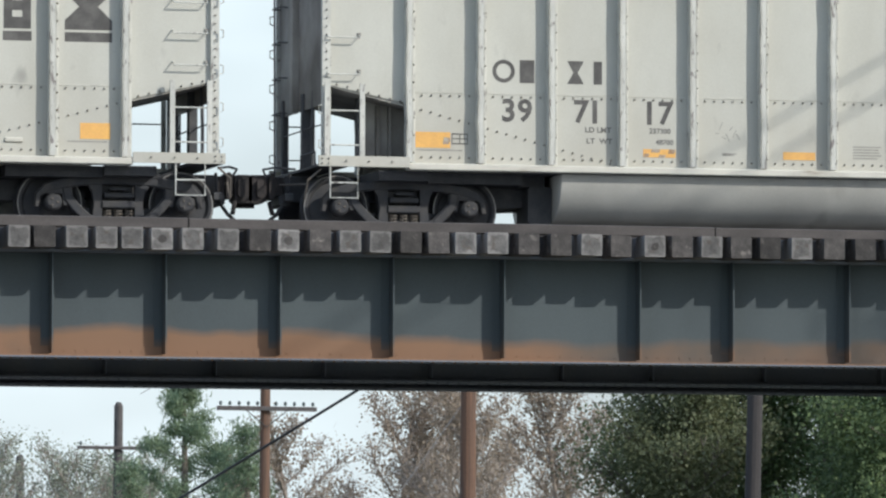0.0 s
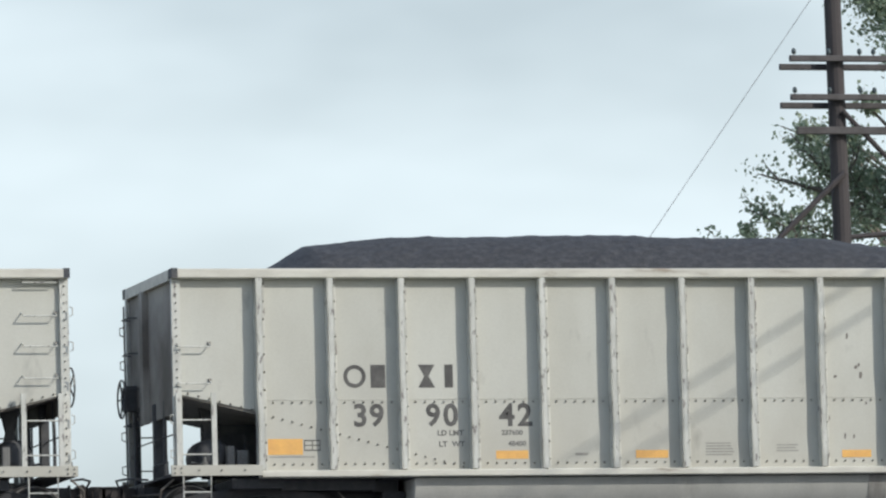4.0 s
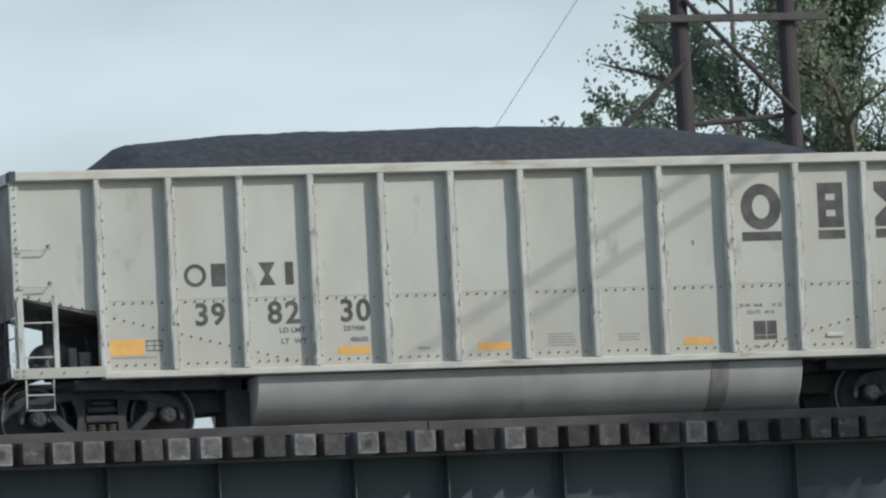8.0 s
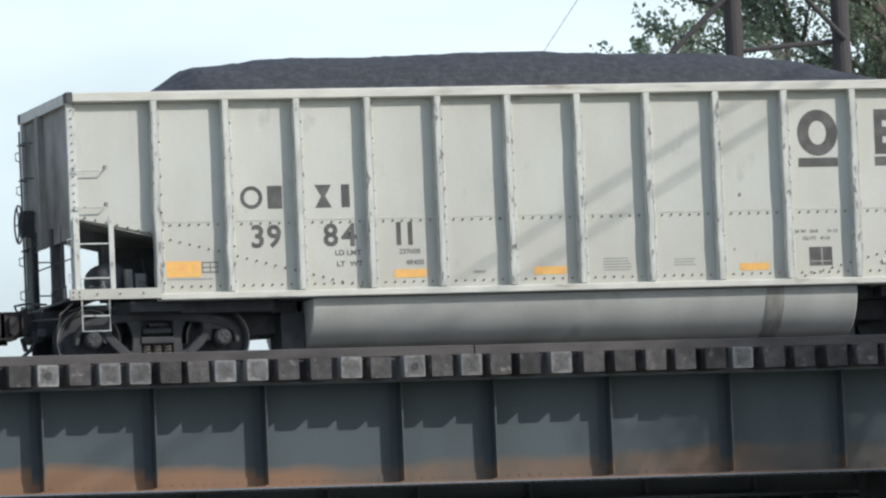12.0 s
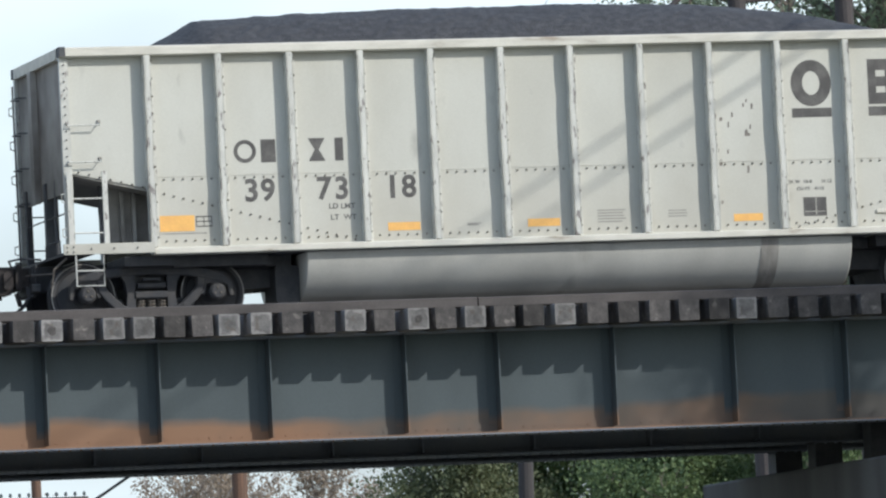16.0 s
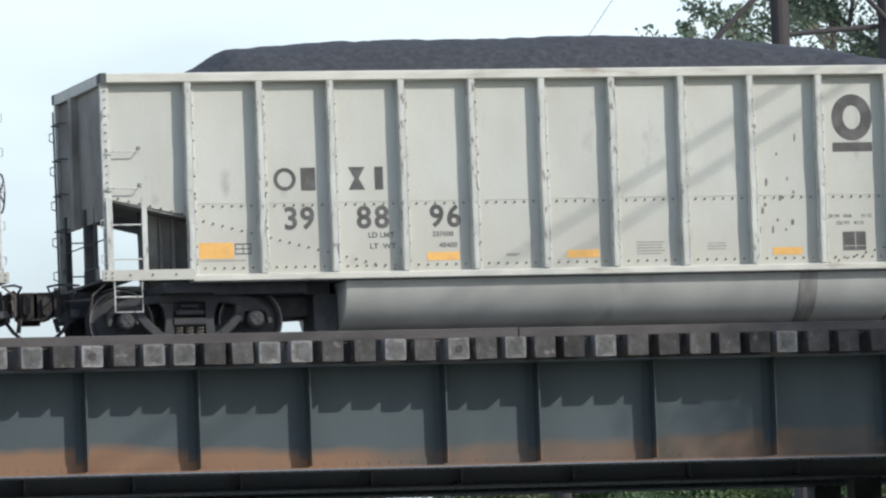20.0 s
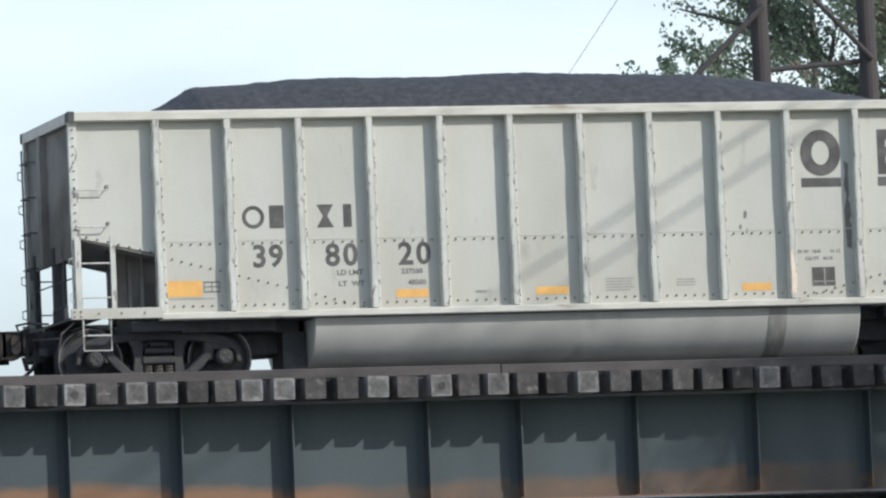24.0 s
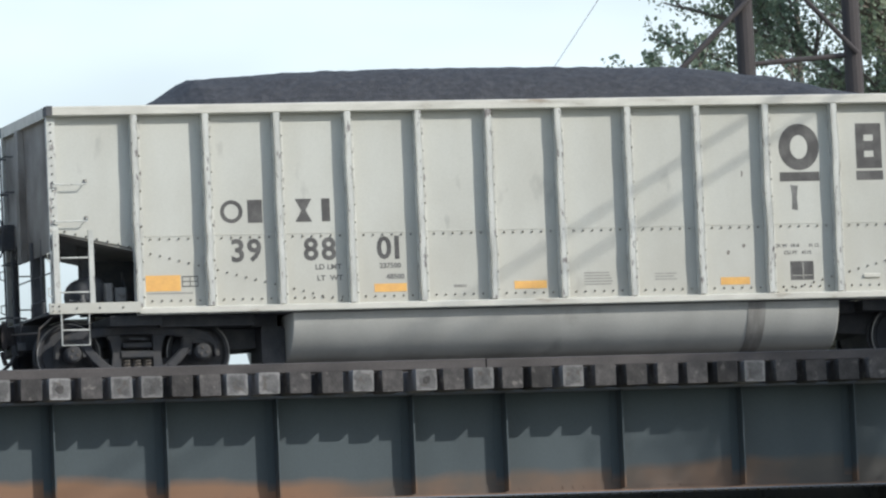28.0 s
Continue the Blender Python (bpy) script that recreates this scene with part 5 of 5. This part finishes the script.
def tree(x, y, height, spread, leaves, size, leaf_mat, label, seed, low=0.25, limbs=13, clump=0.4, bark=M_BARK, twigs=3, rise=0.55, thin=1.0):
    """A tapered trunk with two orders of limbs and twigs, and leaves about the twigs' ends."""
    rnd = random.Random(seed)
    t = empty("tree", Matrix.Translation((x, y, 0)), label, "tree", "trees behind the railway")
    r0 = (height * 0.02 + 0.05) * thin
    trunk, _ = limb_path(rnd, (0, 0, 0), (0, 0, 1), height * 0.86, 0.1, 8)
    part("trunk", Shape().tube(trunk, [r0 * (1 - 0.1 * i) for i in range(9)], 9), bark, t)
    ends, branches = [], Shape()
    for i in range(limbs):
        f = low + (1 - low) * (i + 0.5) / limbs
        k = f * 8 * 0.98
        a = trunk[int(k)].lerp(trunk[min(int(k) + 1, 8)], k - int(k))
        ang = i * 2.4 + rnd.uniform(-0.5, 0.5)
        reach = spread * (1.05 - 0.75 * max(f - 0.35, 0) / 0.65) * rnd.uniform(0.75, 1.15)
        pts, d = limb_path(rnd, a, (math.cos(ang), math.sin(ang), rise + 0.5 * f), reach, 0.25)
        rr = r0 * 0.42 * (1.1 - 0.6 * f)
        branches.tube(pts, [rr * (1 - 0.16 * j) for j in range(6)], 6)
        for j in range(1, 6):
            for s in range(twigs):
                q, d2 = limb_path(rnd, pts[j], d + Vector((rnd.uniform(-1, 1), rnd.uniform(-1, 1), rnd.uniform(-0.35, 0.8))), reach * rnd.uniform(0.22, 0.42), 0.3, 4)
                branches.tube(q, [rr * 0.4, rr * 0.33, rr * 0.26, rr * 0.18, rr * 0.1], 4, False)
                ends += q[2:]
                for w in range(twigs):
                    e, _ = limb_path(rnd, q[1 + w % 3], d2 + Vector((rnd.uniform(-1, 1), rnd.uniform(-1, 1), rnd.uniform(-0.4, 0.7))), reach * rnd.uniform(0.1, 0.2), 0.3, 3)
                    branches.tube(e, [rr * 0.18, rr * 0.15, rr * 0.11, rr * 0.07], 3, False)
                    ends += e[1:]
    part("branchwork", mesh_of("branchwork", branches.v, branches.f), bark, t)
    if leaves:
        part("crown", leaf_cloud(ends, clump, leaves, size, seed), leaf_mat, t)
    return t


def evergreen(x, y, height, spread, leaves, label, seed):
    """A tall evergreen with uneven drooping tiers."""
    rnd = random.Random(seed)
    t = empty("evergreen_tree", Matrix.Translation((x, y, 0)), label, "tree", "trees behind the railway")
    part("trunk", Shape().tube([(0, 0, 0), (0.05, 0, height * 0.5), (0, 0.05, height)], [0.24, 0.16, 0.03], 8), M_BARK, t)
    ends, branches = [], Shape()
    for i in range(46):
        f = 0.1 + 0.89 * i / 46
        ang = i * 2.4
        reach = spread * (1.06 - f) ** 0.9 * rnd.uniform(0.5, 1.5)
        pts, d = limb_path(rnd, (0, 0, height * f), (math.cos(ang), math.sin(ang), 0.35), reach, 0.2)
        branches.tube(pts, [0.05 * (1.1 - f), 0.04 * (1.1 - f), 0.03 * (1.1 - f), 0.02, 0.015, 0.01], 4, False)
        ends += pts[2:] + [pts[4] + Vector((rnd.uniform(-0.3, 0.3), rnd.uniform(-0.3, 0.3), 0.15)) for _ in range(3)]
    part("branchwork", mesh_of("branchwork", branches.v, branches.f), M_BARK, t)
    part("crown", leaf_cloud(ends, 0.17, leaves * 2, 0.2, seed, 0.75, -0.5, 0.1), L_CONE, t)
    return t


def stand(fn, x30, y, z30, *rest, **more):
    """A tree that reaches the height z30 (over the rails) on the line of sight through x30 in the plane y = 30."""
    x, z = place(x30, y, z30)
    return fn(x, y, z, *rest, **more)


stand(tree, 20.0, 50, 15.5, 7.4, 110000, 0.105, L_MAPLE, "tall green maple with airy leaf clusters behind the poles", 11, low=0.30, limbs=24, clump=0.2, rise=0.35, twigs=4)
stand(tree, 16.15, 58, 9.7, 4.2, 52000, 0.10, L_MAPLE, "young green tree with loose foliage beside the line", 15, low=0.25, limbs=20, clump=0.15, twigs=4, rise=0.25)
def spray_tree(x, y, height, tips, leaves, label, seed):
    """A tree whose outer limbs end in loose sprays of leaves; tips: where the limbs end, across and up from the foot."""
    rnd = random.Random(seed)
    t = empty("tree", Matrix.Translation((x, y, 0)), label, "tree", "trees behind the railway")
    part("trunk", Shape().tube([(0, 0, 0), (0.1, 0, height * 0.5), (0, 0, height)], [0.24, 0.17, 0.04], 9), M_BARK, t)
    ends, limbs = [], Shape()
    for dx, z in tips:
        tip = Vector((dx, rnd.uniform(-0.8, 0.8), z))
        root = Vector((0, 0, min(height, z + dx * 0.45 - 0.3)))
        mid = root.lerp(tip, 0.55) + Vector((0, rnd.uniform(-0.2, 0.2), 0.12))
        limbs.tube([root, mid, tip], [0.05, 0.03, 0.012], 5)
        for k in range(11):
            f = rnd.uniform(0.45, 1.0)
            a = root.lerp(mid, f / 0.55) if f < 0.55 else mid.lerp(tip, (f - 0.55) / 0.45)
            q, _ = limb_path(rnd, a, (rnd.uniform(-1.0, 0.5), rnd.uniform(-0.7, 0.7), rnd.uniform(-0.3, 1.0)), rnd.uniform(0.3, 0.6), 0.25, 4)
            limbs.tube(q, [0.012, 0.009, 0.007, 0.005, 0.004], 4, False)
            ends += q[1:]
        ends.append(tip)
    part("branchwork", mesh_of("branchwork", limbs.v, limbs.f), M_BARK, t)
    part("crown", leaf_cloud(ends, 0.085, leaves, 0.125, seed, 0.8, 0.3), L_MAPLE, t)
    return t


spray_tree(25.6, 56, 21.4, ((-4.0, 18.15), (-3.4, 18.4), (-3.5, 18.9), (-3.15, 19.05), (-2.6, 18.4), (-2.3, 18.6), (-2.1, 19.4), (-1.5, 18.9), (-2.4, 20.8), (-2.0, 20.4), (-1.4, 20.65),
                            (-2.1, 20.1), (-1.8, 19.75), (-1.0, 19.5), (-0.8, 20.2), (-0.6, 18.5), (-0.5, 21.2)), 4200, "green tree with pale outer sprays of leaves", 17)
stand(tree, 13.25, 62, 6.9, 3.7, 27000, 0.1, L_MAPLE, "slender green tree with sparse foliage", 13, low=0.2, limbs=14, clump=0.2)
stand(tree, 15.0, 46, 6.0, 2.7, 60000, 0.085, L_GREEN, "bushy dark green tree beside the line", 18, low=0.3, limbs=20, clump=0.28)
for i, (x30, y, z30, sp, n, mat, lab) in enumerate((
        (9.6, 46, 0.8, 2.7, 30000, L_OLIVE, "leafy yellow-green tree behind the bridge"),
        (11.3, 50, 1.4, 3.2, 42000, L_GREEN, "dense dark green tree behind the bridge"),
        (13.2, 42, 1.2, 3.0, 42000, L_GREEN, "dense green tree close behind the bridge"),
        (15.2, 46, 1.5, 3.2, 42000, L_GREEN, "dense green tree by the pier"),
        (17.3, 42, 1.6, 3.2, 38000, L_OLIVE, "green tree turning yellow near the pier"),
        (19.8, 38, 1.8, 3.2, 30000, L_GREEN, "dense green tree beyond the pier"))):
    stand(tree, x30, y, z30, sp, int(n * 1.9), 0.078, mat, lab, 20 + i, low=0.12, limbs=18, clump=0.34)
for i, (x30, y, z30, sp, n) in enumerate(((3.5, 116, -0.5, 3.2, 9000), (4.7, 110, 0.0, 3.6, 11000), (5.9, 112, 0.3, 3.6, 11000), (7.1, 104, 0.2, 3.6, 12000), (8.4, 92, 0.3, 3.2, 12000))):
    stand(tree, x30, y, z30, sp, int(n * 0.75), 0.095, L_RUST, "nearly bare tree with a haze of tan-brown leaves", 40 + i, low=0.15, limbs=26, clump=0.2, bark=M_TWIG, twigs=5, thin=0.55)
for i, (x30, y, z30, sp, n) in enumerate(((-2.5, 140, -1.25, 3.6, 12000), (-1.3, 136, -1.45, 3.4, 11000), (-4.0, 145, -1.1, 3.8, 11000), (0.2, 152, -1.75, 3.0, 9000), (-0.5, 144, -1.5, 3.0, 8000))):
    stand(tree, x30, y, z30, sp * 1.2, int(n * 1.3), 0.085, L_PALE, "thin-leaved grey-green tree against the sky", 50 + i, low=0.12, limbs=28, clump=0.22, bark=M_TWIG, twigs=5, thin=0.5)
stand(evergreen, 1.0, 118, -0.5, 3.3, 9500, "tall blue-green evergreen with ragged tiers", 60)
stand(evergreen, 1.75, 128, -1.75, 1.6, 5500, "shorter blue-green evergreen beside the taller one", 61)
stand(evergreen, 2.15, 116, -1.4, 1.5, 4500, "small dark evergreen behind the pole", 62)
stand(evergreen, 0.0, 112, -2.1, 1.0, 3000, "low dark evergreen shrub among bare trees", 63)

# unseen trees added on the near side to thinly shade the girder's far half
for x, y, z, n, seed in ((14.3, -12.6, 18.4, 30000, 71), (22.6, -14.0, 20.5, 20000, 72)):
    tree(x, y, z, 5.4, n, 0.09, L_OLIVE, "unseen thinly leaved tree added before the bridge to shade the girder", seed, low=0.2, limbs=16, clump=0.55, twigs=3, thin=0.5)

# ---- power cables over the road, which shade the train ----
CABLE = Vector((0.467, 1.0, 0.0))
for p in ((4.05, 2.57), (4.96, 2.59)):
    p = Vector((p[0], -PY, p[1] + RAIL)) + Vector((1.05, -1.0, 0.88)) * 8.0
    wire(p + CABLE * (-30 - p.y), p + CABLE * (60 - p.y), 0.25, 0.027, "black overhead power cable crossing above the railway", name="power_cable")
for y in (-30, 60):
    q = Vector((4.5, -PY, 2.58 + RAIL)) + Vector((1.05, -1.0, 0.88)) * 8.0
    q = q + CABLE * (y - q.y)
    pole(q.x, y, q.z + 0.5, 0.16, [q.z - 0.1], "tall wooden power pole beside the road", M_POLE, 0, 3.6, 4)
# ---- timber ties of both tracks ----
def ties(yc, name, xs, pale, label):
    deck = empty(name, Matrix.Translation((0, 0, RAIL)), label, "track", kind="structure")
    me = Shape().box(-0.142, 0.142, -1.52, 1.52, -0.142, 0.142, 0.012).mesh("tie")
    rnd = random.Random(3)
    for i, x in enumerate(xs):
        m2 = me if i not in pale else me.copy()
        if i in pale:
            m2.materials.clear()
        t = part("tie", m2, M_TIEPALE if i in pale else M_TIE, deck)
        t.location = (x, yc + rnd.uniform(-0.03, 0.03), -0.30 + rnd.uniform(-0.006, 0.006))
        if i in pale and i % 4 == 3:
            part("dark_heart", Shape().prism([(0.07 * math.cos(a) * rnd.uniform(0.7, 1.1), 0.065 * math.sin(a) * rnd.uniform(0.7, 1.1)) for a in (0.2, 0.9, 1.7, 2.5, 3.2, 4.0, 4.7, 5.5)], -1.5225, -1.519).mesh("dark_heart"), M_TIE, t)
        t.rotation_euler = (0, radians(rnd.uniform(-1.2, 1.2)), radians(rnd.uniform(-0.6, 0.6)))


far_left = [TIES[0] - 0.41 * i for i in range(30, 0, -1)]
ties(NEAR, "track_near", far_left + TIES + [7.62 + 0.42 * i for i in range(48)], {30 + i for i in PALE}, "dark creosoted timber ties of the empty track, some ends pale")
ties(TRAIN, "track_far", [-20.9 + 0.42 * i for i in range(116)], set(), "dark creosoted timber ties under the train")


# ---- what moves ----
TRAVEL = [
    (0, -19.747), (1, -23.785), (2, -27.859), (3, -31.986), (4, -36.025), (6.5, -46.220), (8.5, -54.306), (9.5, -58.33), (10, -60.37), (10.5, -62.30), (12.5, -70.426), (14.5, -78.577), (16.5, -86.696), (18.5, -94.790), (20.5, -102.927), (22.5, -111.143), (24.5, -119.283), (26.5, -127.399), (28, -133.529)
]


def travelled(t):
    for (a, x), (b, y) in zip(TRAVEL, TRAVEL[1:]):
        if t <= b:
            return x + (y - x) * (t - a) / (b - a)
    return TRAVEL[-1][1]


def motions():
    turns = [i * 28.0 / 180 for i in range(181)]
    for i, c in enumerate(cars):
        walk(c, [(t, pose(x + i * PITCH, 0, RAIL)) for t, x in TRAVEL])
        for t in c.children:
            if t.name.startswith("truck"):
                for w in t.children:
                    if w.name.startswith("wheelset"):
                        x, y, z = w.location
                        walk(w, [(s, pose(x, y, z, 0, math.degrees((travelled(s) - TRAVEL[0][1]) / 0.457) % 360.0, 0)) for s in turns])


motions()
